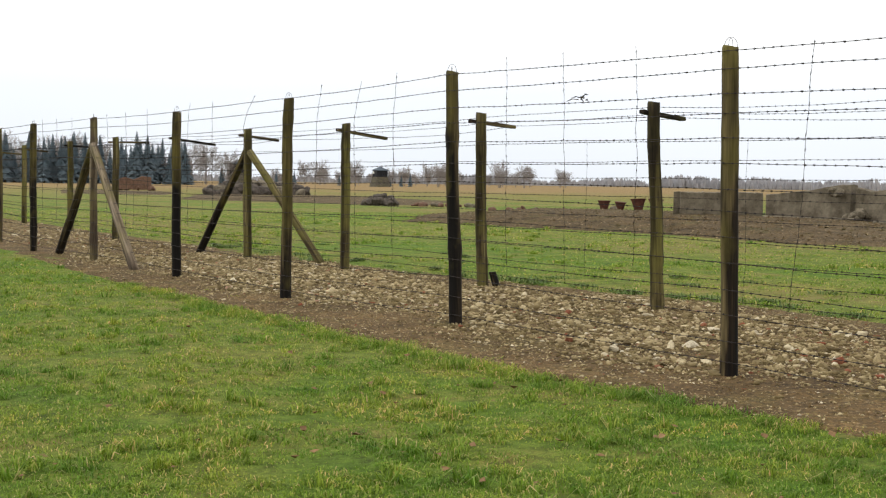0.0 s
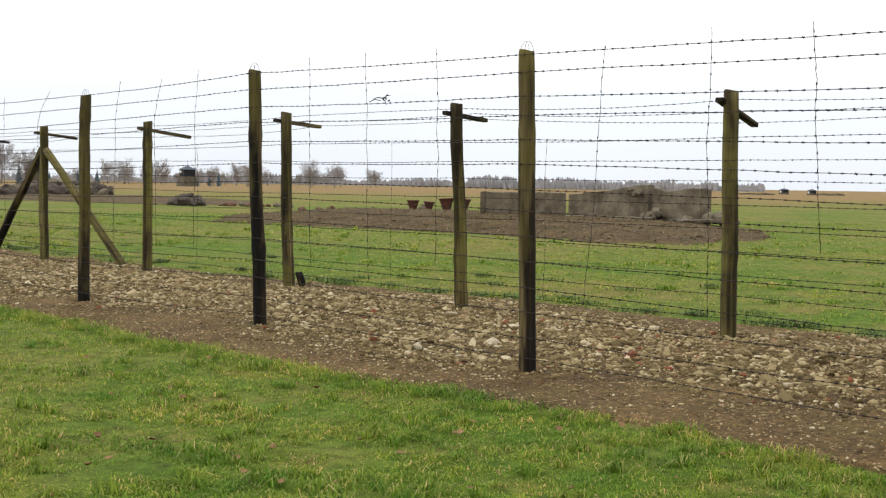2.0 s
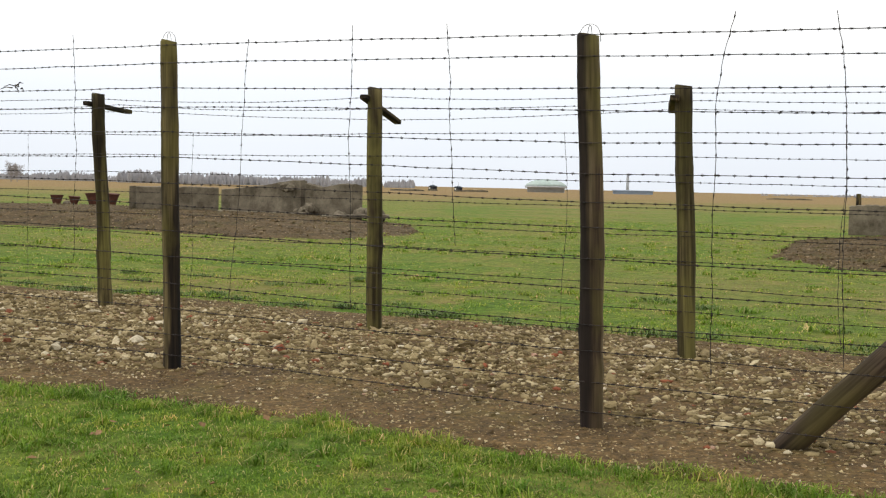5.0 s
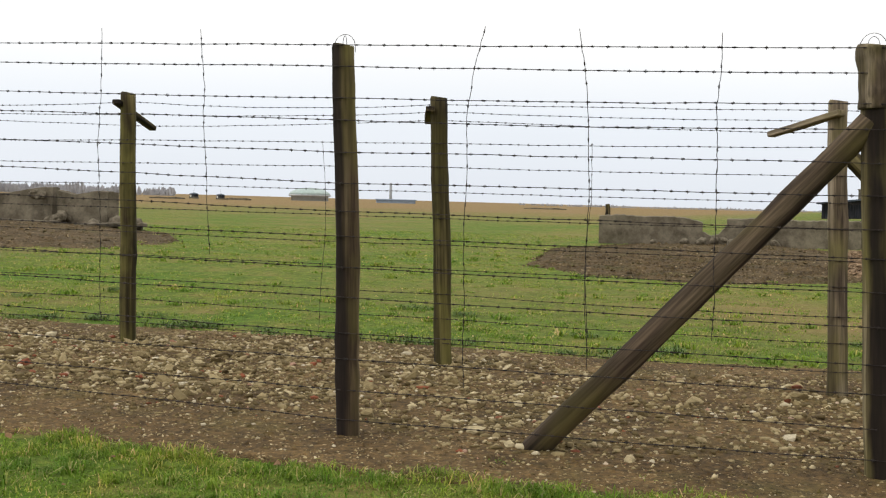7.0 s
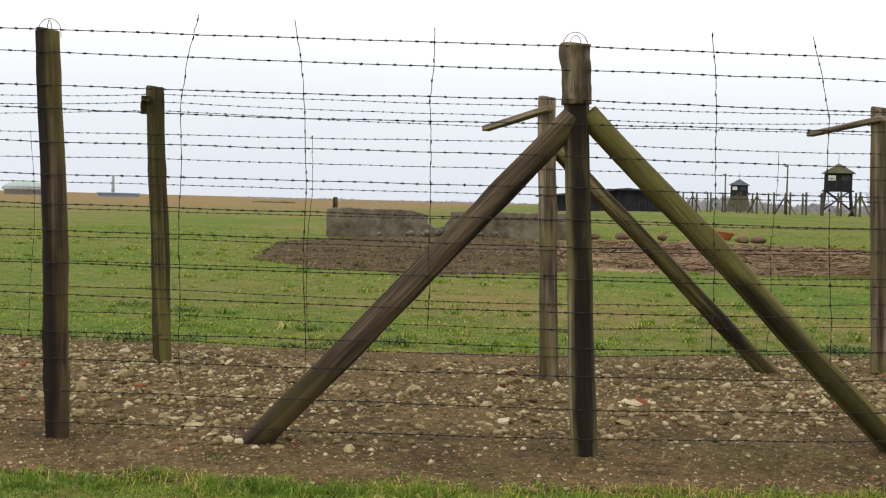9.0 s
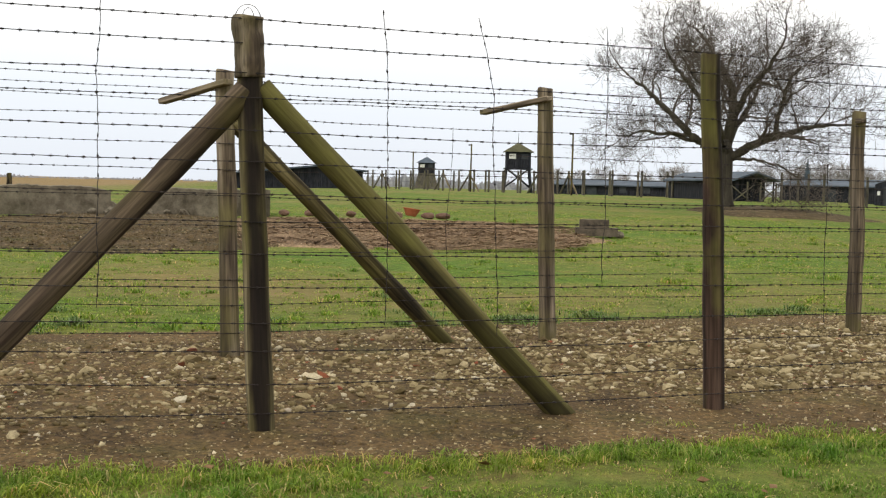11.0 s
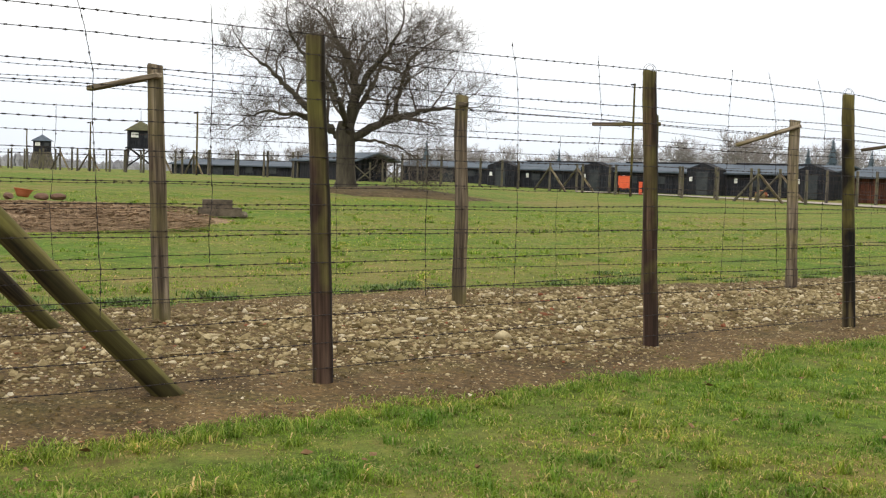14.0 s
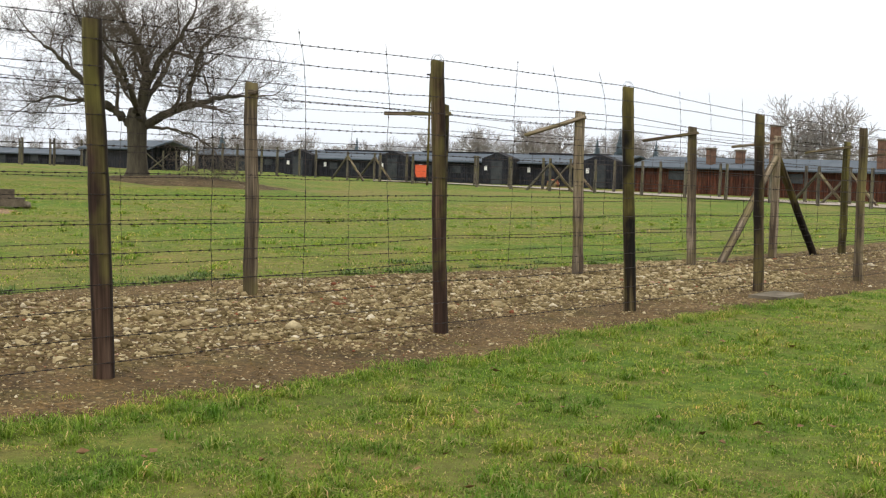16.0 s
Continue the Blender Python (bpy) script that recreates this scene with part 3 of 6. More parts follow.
def build_posts():
    for i, (x, y, tx, ty, h) in enumerate(FRONT):
        mat = FRONT_STYLE.get(i, wood_dark)
        label = {8: "grey-green corner post with two slanting braces", 2: "braced grey round timber fence post"}.get(i, "dark weathered round timber fence post with a wire loop")
        p = root("fence_post", x, y, 0.0, label, "fence post", "front row of fence posts")
        top = (tx - x, ty - y, h - 0.012)
        r = 0.074 if i in (7, 8, 9) else 0.068
        log_part("shaft", p, (0, 0, -0.25), top, r * 1.06, r * 0.95, 100 + i, mat, "", 4, 0.12 if i in (9, 10, 11) else 0.0)
        if i not in (9,):
            wire_loop(p, top[0], top[1], h, r, 300 + i)
        if i == 8:
            log_part("collar", p, (top[0] * 0.86, top[1] * 0.86, h - 0.345), (top[0], top[1], h + 0.004), 0.088, 0.094, 77, wood_grey, "wider weathered top section of the post", 0)
            log_part("brace", p, (-0.03, 2.07, -0.05), (0.02, 0.13, 2.03), 0.083, 0.075, 401, wood_brown, "slanting brown timber brace")
            log_part("brace", p, (0.51, -2.04, -0.05), (0.04, 0.05, 2.06), 0.08, 0.072, 402, wood_moss, "slanting green timber brace")
        if i == 2:
            log_part("brace", p, (0.07, 2.07, -0.05), (0.03, 0.06, 2.1), 0.08, 0.07, 403, wood_dark, "slanting dark timber brace")
            log_part("brace", p, (-0.25, -2.55, -0.05), (-0.02, -0.06, 2.1), 0.075, 0.068, 404, wood_grey, "slanting grey timber brace")
    for i, (x, y, tx, ty, h) in enumerate(BACK):
        armed = i in ARMS
        label = "olive-green algae-covered fence post with a short wooden arm" if i < 11 else "weathered grey-brown fence post with a short wooden arm"
        p = root("fence_post_with_arm" if armed else "fence_post", x, y, 0.0, label if armed else "pale grey weathered fence post with a small nailed block", "fence post", "back row of fence posts")
        mat = wood_grey if i in (11, 12, 13, 15, 16, 17) else (wood_dark if i == 14 else wood_moss)
        top = (tx - x, ty - y, h - 0.012)
        log_part("shaft", p, (0, 0, -0.25), top, 0.083, 0.076, 200 + i, mat, "", 4)
        az, reach, fall = ARMS.get(i, (20, 0.9, 0.08))
        nv = Vector((math.cos(radians(az)), math.sin(radians(az)), 0))
        side = Vector((-nv.y, nv.x, 0)) * 0.075
        z = h - 0.13
        a0 = Vector((top[0], top[1], z + 0.16 * fall)) - nv * 0.14 + side
        a1 = Vector((top[0], top[1], z - fall)) + nv * reach + side
        if not armed:
            a1 = a0 + nv * 0.09
        bm = box_bm([((0, 0, 0.5), (0.05, 0.085, 1.0))], 0.0)
        bmesh.ops.subdivide_edges(bm, edges=[e for e in bm.edges if abs(e.verts[0].co.z - e.verts[1].co.z) > 0.5], cuts=6)
        length = (a1 - a0).length
        for v in bm.verts:
            v.co.z *= length
            v.co.x += 0.006 * noise.noise((v.co.z * 3, i * 3.1, v.co.x * 30))
            v.co.y += 0.008 * noise.noise((v.co.z * 3, i * 5.7, v.co.y * 30))
        bmesh.ops.bevel(bm, geom=[e for e in bm.edges if e.calc_length() > 0.02], offset=0.008, segments=1, affect="EDGES")
        arm = part("arm" if armed else "block", bm, wood_grey if i > 10 else wood_dark, p, "flat wooden arm nailed across the post top" if armed else "small block nailed near the post top")
        arm.matrix_basis = Matrix.Translation(a0) @ (a1 - a0).to_track_quat("Z", "X").to_matrix().to_4x4()
        arm_ends.append((Vector((x + top[0], y + top[1], z)), nv * reach, fall))
        if i == 5:
            log_part("brace", p, (0.0, 2.15, -0.05), (0.0, 0.05, 2.05), 0.078, 0.07, 501, wood_dark, "slanting dark timber brace")
            log_part("brace", p, (0.55, -1.9, -0.05), (0.02, -0.05, 2.05), 0.075, 0.068, 502, wood_moss, "slanting green timber brace")
        if i == 11:
            log_part("brace", p, (0.99, -2.08, -0.05), (0.02, 0.0, 2.0), 0.078, 0.07, 503, wood_moss, "split grey-green timber brace")
        if i == 17:
            log_part("brace", p, (-0.66, 2.3, -0.05), (-0.01, 0.05, 2.0), 0.078, 0.07, 504, wood_grey, "slanting grey timber brace")
            log_part("brace", p, (0.5, -2.0, -0.05), (0.02, -0.05, 2.0), 0.078, 0.07, 505, wood_dark, "slanting dark timber brace")


build_posts()


def barbed(name, nodes, seed, label, group, r=0.0032, spacing=0.092, sag=0.012, barb=0.011):
    """A barbed wire through the given points: a strand and its barbs."""
    rng = random.Random(seed)
    pts = []
    for a, b in zip(nodes, nodes[1:]):
        a, b = Vector(a), Vector(b)
        steps = max(6, int((b - a).length / 0.3))
        s = sag * rng.uniform(-0.4, 1.6) * (b - a).length / 3.5
        for k in range(steps):
            t = k / steps
            q = a.lerp(b, t)
            q.z -= s * 4 * t * (1 - t)
            if k:
                q += Vector((rng.uniform(-1, 1), rng.uniform(-1, 1), rng.uniform(-1, 1))) * 0.0035
            pts.append(q)
    pts.append(Vector(nodes[-1]))
    verts, faces = [], []
    tube(pts, [r] * len(pts), 4, verts, faces, False)
    wire = new(name, raw_mesh(name, verts, faces, wire_mat))
    tagged(wire, label, "barbed wire", group)
    bv, bf = [], []
    carry = rng.uniform(0, spacing)
    for a, b in zip(pts, pts[1:]):
        d = b - a
        ln = d.length
        if ln < 1e-6:
            continue
        d = d / ln
        s = carry
        while s < ln:
            c = a + d * s
            for _ in range(2):
                ax = Vector((rng.uniform(-1, 1), rng.uniform(-1, 1), rng.uniform(-1, 1)))
                ax = (ax - d * ax.dot(d) * 0.8).normalized()
                tube([c - ax * barb, c, c + ax * barb], [0.0010, 0.0032, 0.0010], 3, bv, bf, False)
            tube([c - d * 0.011, c + d * 0.011], [r * 1.9, r * 1.9], 4, bv, bf)
            s += spacing * rng.uniform(0.9, 1.1)
        carry = s - ln
    tagged(child("barbing", raw_mesh("barbing", bv, bf, wire_mat), wire), kind="stuff")
    return wire


FRONT_WIRES = [2.50, 2.35, 2.17, 2.03, 1.83, 1.635, 1.45, 1.29, 1.08, 0.89, 0.68, 0.50, 0.30, 0.12]
BACK_WIRES = [2.05, 1.82, 1.60, 1.37, 1.13, 0.90, 0.67, 0.45, 0.22]


def build_wires():
    for k, z in enumerate(FRONT_WIRES):
        rng = random.Random(900 + k)
        nodes = []
        for i, (x, y, tx, ty, h) in enumerate(FRONT):
            f = z / 2.51
            zz = min(h - 0.01, z * (h / 2.51) ** 0.8) + rng.uniform(-0.012, 0.012)
            nv = normal_of(FRONT, i)
            if nv.x > 0:
                nv = -nv
            nodes.append((x + (tx - x) * f + nv.x * 0.078, y + (ty - y) * f + nv.y * 0.078, zz))
        barbed("barbed_wire", nodes, 40 + k, "thin rusty barbed wire stapled along the front posts", "front fence wires")
    for k, z in enumerate(BACK_WIRES):
        rng = random.Random(700 + k)
        nodes = []
        for i, (x, y, tx, ty, h) in enumerate(BACK):
            f = z / 2.47
            nv = normal_of(BACK, i)
            if nv.x > 0:
                nv = -nv
            nodes.append((x + (tx - x) * f + nv.x * 0.086, y + (ty - y) * f + nv.y * 0.086, z + rng.uniform(-0.012, 0.012)))
        barbed("barbed_wire", nodes, 80 + k, "thin rusty barbed wire stapled along the back posts", "back fence wires", 0.0033)
    for k, (d, dz) in enumerate(((0.18, 0.05), (0.55, 0.02), (0.93, -0.02))):
        nodes = []
        for base, nv, fall in arm_ends:
            q = base + nv * d
            nodes.append((q.x, q.y, base.z + dz + 0.03 - fall * d))
        barbed("barbed_wire", nodes, 120 + k, "rusty barbed wire strung over the wooden arms", "arm wires", 0.0031, sag=0.03)


build_wires()


# bay, then place along the bay and height at the head, the middle and the foot
STAYS = [
    (3, 0.187, 2.63, 0.159, 1.99, 0.162, 0.81), (3, 0.416, 2.61, 0.407, 1.97, 0.416, 0.85), (3, 0.785, 2.63, 0.692, 2.11, 0.706, 0.89),
    (4, 0.269, 2.67, 0.236, 2.0, 0.224, 0.75), (4, 0.509, 2.67, 0.467, 1.92, 0.486, 0.73), (4, 0.705, 2.74, 0.691, 1.91, 0.689, 0.76),
    (5, 0.242, 2.76, 0.242, 1.82, 0.253, 0.7), (5, 0.464, 2.73, 0.473, 1.66, 0.488, 0.6), (5, 0.717, 2.71, 0.728, 1.95, 0.727, 0.82)]
STAYS += [
    (6, 0.219, 2.59, 0.209, 2.06, 0.179, 0.6), (6, 0.484, 2.64, 0.48, 1.8, 0.491, 0.63), (6, 0.696, 2.61, 0.706, 1.87, 0.723, 1.12),
    (7, 0.263, 2.59, 0.23, 1.94, 0.236, 0.37), (7, 0.442, 2.57, 0.465, 1.89, 0.472, 0.53), (7, 0.7, 2.54, 0.696, 1.93, 0.702, 0.75),
    (8, 0.216, 2.56, 0.231, 1.82, 0.234, 0.64), (8, 0.409, 2.56, 0.45, 1.81, 0.471, 0.56), (8, 0.695, 2.57, 0.699, 1.74, 0.704, 0.89)]
STAYS += [
    (9, 0.22, 2.56, 0.235, 1.7, 0.24, 0.6), (9, 0.465, 2.59, 0.492, 1.59, 0.495, 0.48), (9, 0.739, 2.57, 0.76, 1.62, 0.776, 0.56),
    (10, 0.289, 2.59, 0.284, 1.77, 0.276, 0.61), (10, 0.463, 2.61, 0.518, 1.92, 0.553, 0.58), (10, 0.724, 2.61, 0.776, 1.71, 0.785, 0.68),
    (11, 0.237, 2.53, 0.259, 2.02, 0.31, 0.69), (11, 0.459, 2.57, 0.487, 2.06, 0.523, 0.8), (11, 0.728, 2.57, 0.752, 1.96, 0.798, 0.78)]
STAYS += [(bay, u, 2.62, u + 0.01, 1.8, u, 0.7) for bay in (1, 2, 12, 13) for u in (0.24, 0.48, 0.73)]


def build_stays():
    """Upright barbed stays hooked over the wires, three to a bay, bent at the head."""
    rng = random.Random(17)
    for k, (i, u0, z0, u1, z1, u2, z2) in enumerate(STAYS):
        a, b = FRONT[i], FRONT[i + 1]
        nodes = []
        for s in range(9):
            t = s / 8
            # the head bends sharply over the top strand, the rest hangs
            u = u0 + (u1 - u0) * min(1, t * 5) if t < 0.4 else u1 + (u2 - u1) * (t - 0.4) / 0.6
            z = z0 + (z2 - z0) * t
            u += rng.uniform(-0.003, 0.003)
            nodes.append((a[0] + (b[0] - a[0]) * u - 0.075 + rng.uniform(-0.008, 0.008), a[1] + (b[1] - a[1]) * u, z))
        barbed("stay_wire", nodes, 1000 + k, "upright wavy barbed stay wire hooked over the strands", "fence stay wires", 0.0022, 0.115, 0.0, 0.009)
    for i in range(3, len(BACK) - 2, 1):
        a, b = BACK[i], BACK[i + 1]
        t = rng.uniform(0.35, 0.65)
        x, y = a[0] + (b[0] - a[0]) * t - 0.08, a[1] + (b[1] - a[1]) * t
        nodes = [(x, y + rng.uniform(-0.03, 0.03), z) for z in (2.05, 1.6, 1.13, 0.67, 0.25)]
        barbed("stay_wire", nodes, 2000 + i, "upright barbed stay wire on the back fence", "fence stay wires", 0.0021, 0.14, 0.0, 0.009)


build_stays()


# ---------------------------------------------------------------- ruins, mounds and field things
def build_mound(name, outline, height, mat, label, category, seed, grain=0.06):
    """A low uneven heap over a closed outline of (az, r) corners."""
    pts = [Vector((*at(a, r), 0)) for a, r in outline]
    c = sum(pts, Vector()) / len(pts)
    rings, per = 16, 12
    border = []
    for p, q in zip(pts, pts[1:] + pts[:1]):
        for k in range(per):
            border.append(p.lerp(q, k / per))
    m = len(border)
    verts, faces = [], []
    for i in range(rings + 1):
        t = 1 - i / rings
        for p in border:
            q = c + (p - c) * t
            if i == 0:
                q = c + (p - c) * (1 + 0.05 * noise.noise((p.x * 0.5, p.y * 0.5, seed)))
            h = height * smoothstep(0, 0.45, 1 - t)
            bump_z = grain * noise.noise((q.x * 1.1, q.y * 1.1, seed)) + 0.5 * grain * noise.noise((q.x * 3.7, q.y * 3.7, seed))
            verts.append((q.x, q.y, ground_z(q.x, q.y) + (h + bump_z * smoothstep(0, 0.2, 1 - t) + 0.03 if i else -0.05)))
    for i in range(rings):
        for k in range(m):
            k2 = (k + 1) % m
            faces.append((i * m + k, i * m + k2, (i + 1) * m + k2, (i + 1) * m + k))
    ob = new(name, poly_mesh(name, verts, faces, mat, True))
    return tagged(ob, label, category, kind="structure")


build_mound("rubble_mound", [(56, 47), (50, 42), (44, 38), (38, 33.5), (33, 34), (29.5, 40), (30, 47), (36, 52), (44, 66), (51, 68), (55, 57)], 0.30, mound_mat, "low spread of dark stony rubble soil round the concrete ruin", "rubble mound", 1)
build_mound("rubble_mound", [(14.5, 30), (11, 26.5), (6, 25), (0, 26.5), (-3, 29), (-2, 42), (3, 50), (9, 49), (13, 42)], 0.14, mound_mat, "low stony rubble mound before the concrete wall", "rubble mound", 2)
build_mound("straw_mound", [(1.0, 28.5), (-4, 27.8), (-9, 28.5), (-15, 32), (-17.5, 36), (-12.5, 42), (-8, 46), (-2, 45), (0.5, 38)], 0.22, chip_mat, "flat heap of straw and wood chips on the meadow", "straw heap", 3, 0.10)
build_mound("rubble_mound", [(66, 92), (60, 80), (54.5, 78), (53, 96), (58, 120), (65, 122)], 0.10, mound_mat, "brown patch of earth round the far rubble", "rubble mound", 4)
build_mound("rubble_mound", [(71, 118), (66.5, 112), (65.5, 135), (71, 150)], 0.08, mound_mat, "brown patch of earth in the far meadow", "rubble mound", 5)
build_mound("earth_mound", [(-20.5, 70), (-23, 62), (-27.5, 66), (-29.5, 72), (-25, 78), (-21, 76)], 0.16, mound_mat, "bare brown earth under the old tree", "earth mound", 6)


def wall_slab(parent, name, p, q, z0, tops, thick, seed, mat=None, label=""):
    """A broken upright slab from p to q with a jagged top given by heights."""
    rng = random.Random(seed)
    p, q = Vector((*p, 0)), Vector((*q, 0))
    d = (q - p).normalized()
    nrm = Vector((-d.y, d.x, 0)) * thick / 2
    steps = 40
    verts, faces = [], []
    for k in range(steps + 1):
        t = k / steps
        s = t * (len(tops) - 1)
        i = min(int(s), len(tops) - 2)
        h = tops[i] + (tops[i + 1] - tops[i]) * (s - i) + rng.uniform(-0.018, 0.018)
        c = p.lerp(q, t)
        wob = 0.015 * noise.noise((t * 9, seed, 0))
        for off, z in ((-1, z0), (-1, z0 + h * 0.5), (-1, z0 + h - 0.03), (0, z0 + h), (1, z0 + h - 0.03 + rng.uniform(-0.02, 0.02)), (1, z0 + h * 0.5), (1, z0)):
            v = c + nrm * off * (1 + wob * 4)
            verts.append((v.x, v.y, z))
    for k in range(steps):
        for j in range(6):
            a = k * 7 + j
            faces.append((a, a + 7, a + 8, a + 1))
    faces.append(tuple(range(6, -1, -1)))
    faces.append(tuple(steps * 7 + j for j in range(7)))
    ob = child(name, poly_mesh(name, verts, faces, mat or concrete_mat), parent, label)
    return ob


def rock_mesh(name, seed, mat, sub=2, flat=0.7, jag=0.0):
    rng = random.Random(seed)
    bm = bmesh.new()
    bmesh.ops.create_icosphere(bm, subdivisions=sub, radius=1.0)
    for v in bm.verts:
        s = 1 + 0.35 * noise.noise((v.co.x * 1.3 + seed * 7.1, v.co.y * 1.3, v.co.z * 1.3)) + 0.12 * noise.noise((v.co.x * 4 + seed, v.co.y * 4, v.co.z * 4))
        v.co *= s + rng.uniform(-jag, jag)
        v.co.z *= flat
        v.co.y *= 0.8
    me = bpy.data.meshes.new(name)
    bm.to_mesh(me)
    bm.free()
    me.materials.append(mat)
    return me


CHUNKS = [rock_mesh("chunk", k, concrete_mat) for k in range(4)] + [rock_mesh("chunk", 10 + k, brick_mat) for k in range(3)]
DARK_CHUNKS = [rock_mesh("chunk", 20 + k, soot_mat) for k in range(4)]


def scatter_chunks(parent, x0, y0, span, depth, turn, count, seed, big=0.25, kinds=7, lift=0.0, heap=0.0, pool=None):
    rng = random.Random(seed)
    for _ in range(count):
        u, v = rng.uniform(-1, 1), rng.uniform(-1, 1)
        s = big * rng.uniform(0.35, 1.0)
        x = x0 + u * span * math.cos(turn) - v * depth * math.sin(turn)
        y = y0 + u * span * math.sin(turn) + v * depth * math.cos(turn)
        z = ground_z(x, y) + lift + heap * max(0, 1 - (u * u + v * v) * 0.7) * rng.uniform(0.3, 1.0)
        ob = child("chunk", rng.choice(pool or CHUNKS[:kinds]), parent)
        ob.matrix_basis = pose(x, y, z + s * 0.25, rng.uniform(-40, 40), rng.uniform(-40, 40), rng.uniform(0, 360)) @ Matrix.Diagonal((s * rng.uniform(0.8, 1.5), s, s, 1))


def build_ruin_a():
    ru = root("concrete_ruin", 0, 0, 0, "broken grey concrete foundation walls with jagged tops on rubble", "ruin")
    g1, g2 = at(42.95, 51), at(39.3, 51.2)
    wall_slab(ru, "wall_piece", g1, g2, 0.0, [1.26, 1.26, 1.28, 1.26, 1.29, 1.28, 1.26], 0.45, 1)
    wall_slab(ru, "wall_piece", at(39.0, 51.0), at(35.4, 49), 0.0, [1.21, 1.24, 1.31, 1.36, 1.38, 1.48, 1.56, 1.62, 1.64], 0.5, 2)
    wall_slab(ru, "wall_piece", at(35.2, 48.6), at(33.05, 47.8), 0.0, [1.54, 1.46, 1.38, 1.44, 1.51, 1.54, 1.52], 0.6, 3)
    wall_slab(ru, "wall_piece", at(33.0, 47.6), at(33.6, 53.5), 0.0, [1.52, 1.46, 1.36, 1.38, 1.26], 0.5, 4)
    wall_slab(ru, "wall_piece", at(43.0, 51.4), at(42.4, 56), 0.0, [1.26, 1.21, 1.24, 1.16], 0.45, 5)
    wall_slab(ru, "kerb_slab", at(39.2, 49.7), at(35.3, 47.8), 0.26, [0.12, 0.13, 0.12], 0.5, 6, None, "fallen flat concrete kerb slab")
    wall_slab(ru, "kerb_slab", at(34.6, 46.5), at(31.5, 46.8), 0.26, [0.08, 0.13, 0.15], 0.7, 7, None, "fallen flat concrete kerb slab")
    x, y = at(35.2, 48.2)
    scatter_chunks(ru, x, y, 0.5, 0.4, radians(125), 9, 11, 0.3, 4, 0.28, 0.35)
    x, y = at(32.9, 47.2)
    scatter_chunks(ru, x, y, 0.8, 0.5, radians(125), 8, 12, 0.35, 4, 0.28, 0.2)
    x, y = at(36.6, 48.7)
    scatter_chunks(ru, x, y, 0.7, 0.12, radians(125), 5, 13, 0.28, 4, 1.28)


def build_ruin_b():
    ru = root("concrete_wall", 0, 0, 0, "long low weathered concrete wall on a rubble mound", "ruin")
    wall_slab(ru, "wall_piece", at(10.6, 48), at(5.9, 48), 0.05, [1.08, 1.14, 1.12, 1.1, 1.13, 1.1, 0.95], 0.45, 21)
    wall_slab(ru, "wall_piece", at(5.9, 48.05), at(4.8, 48.05), 0.05, [0.6, 0.42, 0.5, 0.85], 0.5, 22, None, "broken yellowish gap in the wall")
    wall_slab(ru, "wall_piece", at(4.8, 48), at(-1.0, 48), 0.08, [1.05, 1.12, 1.1, 1.08, 1.1, 1.1], 0.45, 23)
    wall_slab(ru, "wall_piece", at(-1.0, 48.3), at(-0.9, 52), 0.1, [1.1, 1.05, 1.0], 0.45, 24)
    log_part("stub_post", ru, (*at(10.22, 48.1), 0.9), (*at(10.22, 48.1), 1.56), 0.10, 0.09, 31, wood_dark, "short dark stub post on the wall")
    x, y = at(5.4, 47.4)
    scatter_chunks(ru, x, y, 2.6, 0.5, radians(95), 14, 25, 0.22, 4, 0.1, 0.15)


def lathe(name, profile, sides, mat, parent, label=""):
    verts, faces = [], []
    for r, z in profile:
        for s in range(sides):
            a = 2 * math.pi * s / sides
            verts.append((r * math.cos(a), r * math.sin(a), z))
    for i in range(len(profile) - 1):
        for s in range(sides):
            s2 = (s + 1) % sides
            faces.append((i * sides + s, i * sides + s2, (i + 1) * sides + s2, (i + 1) * sides + s))
    faces.append(tuple(reversed(range(sides))))
    faces.append(tuple((len(profile) - 1) * sides + s for s in range(sides)))
    return child(name, poly_mesh(name, verts, faces, mat, True), parent, label)


def build_bowls():
    first = None
    for az, s, tilt in ((46.33, 0.95, 0), (45.61, 0.9, 4), (44.75, 1.2, -3), (44.0, 1.2, 3)):
        x, y = at(az, 60)
        if first is None:
            first = root("iron_bowl", x, y, 0.2, "rusty conical iron bowl standing on the meadow", "bowl", "rusty bowls beside the ruin")
            lathe("bowl", [(0.14, 0.0), (0.16, 0.02), (0.20, 0.2), (0.26, 0.4), (0.30, 0.5), (0.31, 0.52), (0.28, 0.51), (0.23, 0.36), (0.15, 0.1)], 20, rust_mat, first)
            lathe("rim", [(0.30, 0.495), (0.325, 0.5), (0.325, 0.525), (0.30, 0.53)], 20, rust_mat, first)
        else:
            copy_thing(first, pose(x, y, 0.2, tilt, tilt, az * 7) @ Matrix.Scale(s, 4))
    x, y = at(45.9, 59)
    st = root("stone_lump", x, y, 0.25, "pale mossy stone lump between the bowls", "stone")
    ob = child("lump", rock_mesh("lump", 44, concrete_mat), st)
    ob.matrix_basis = pose(0, 0, 0.08) @ Matrix.Scale(0.22, 4)


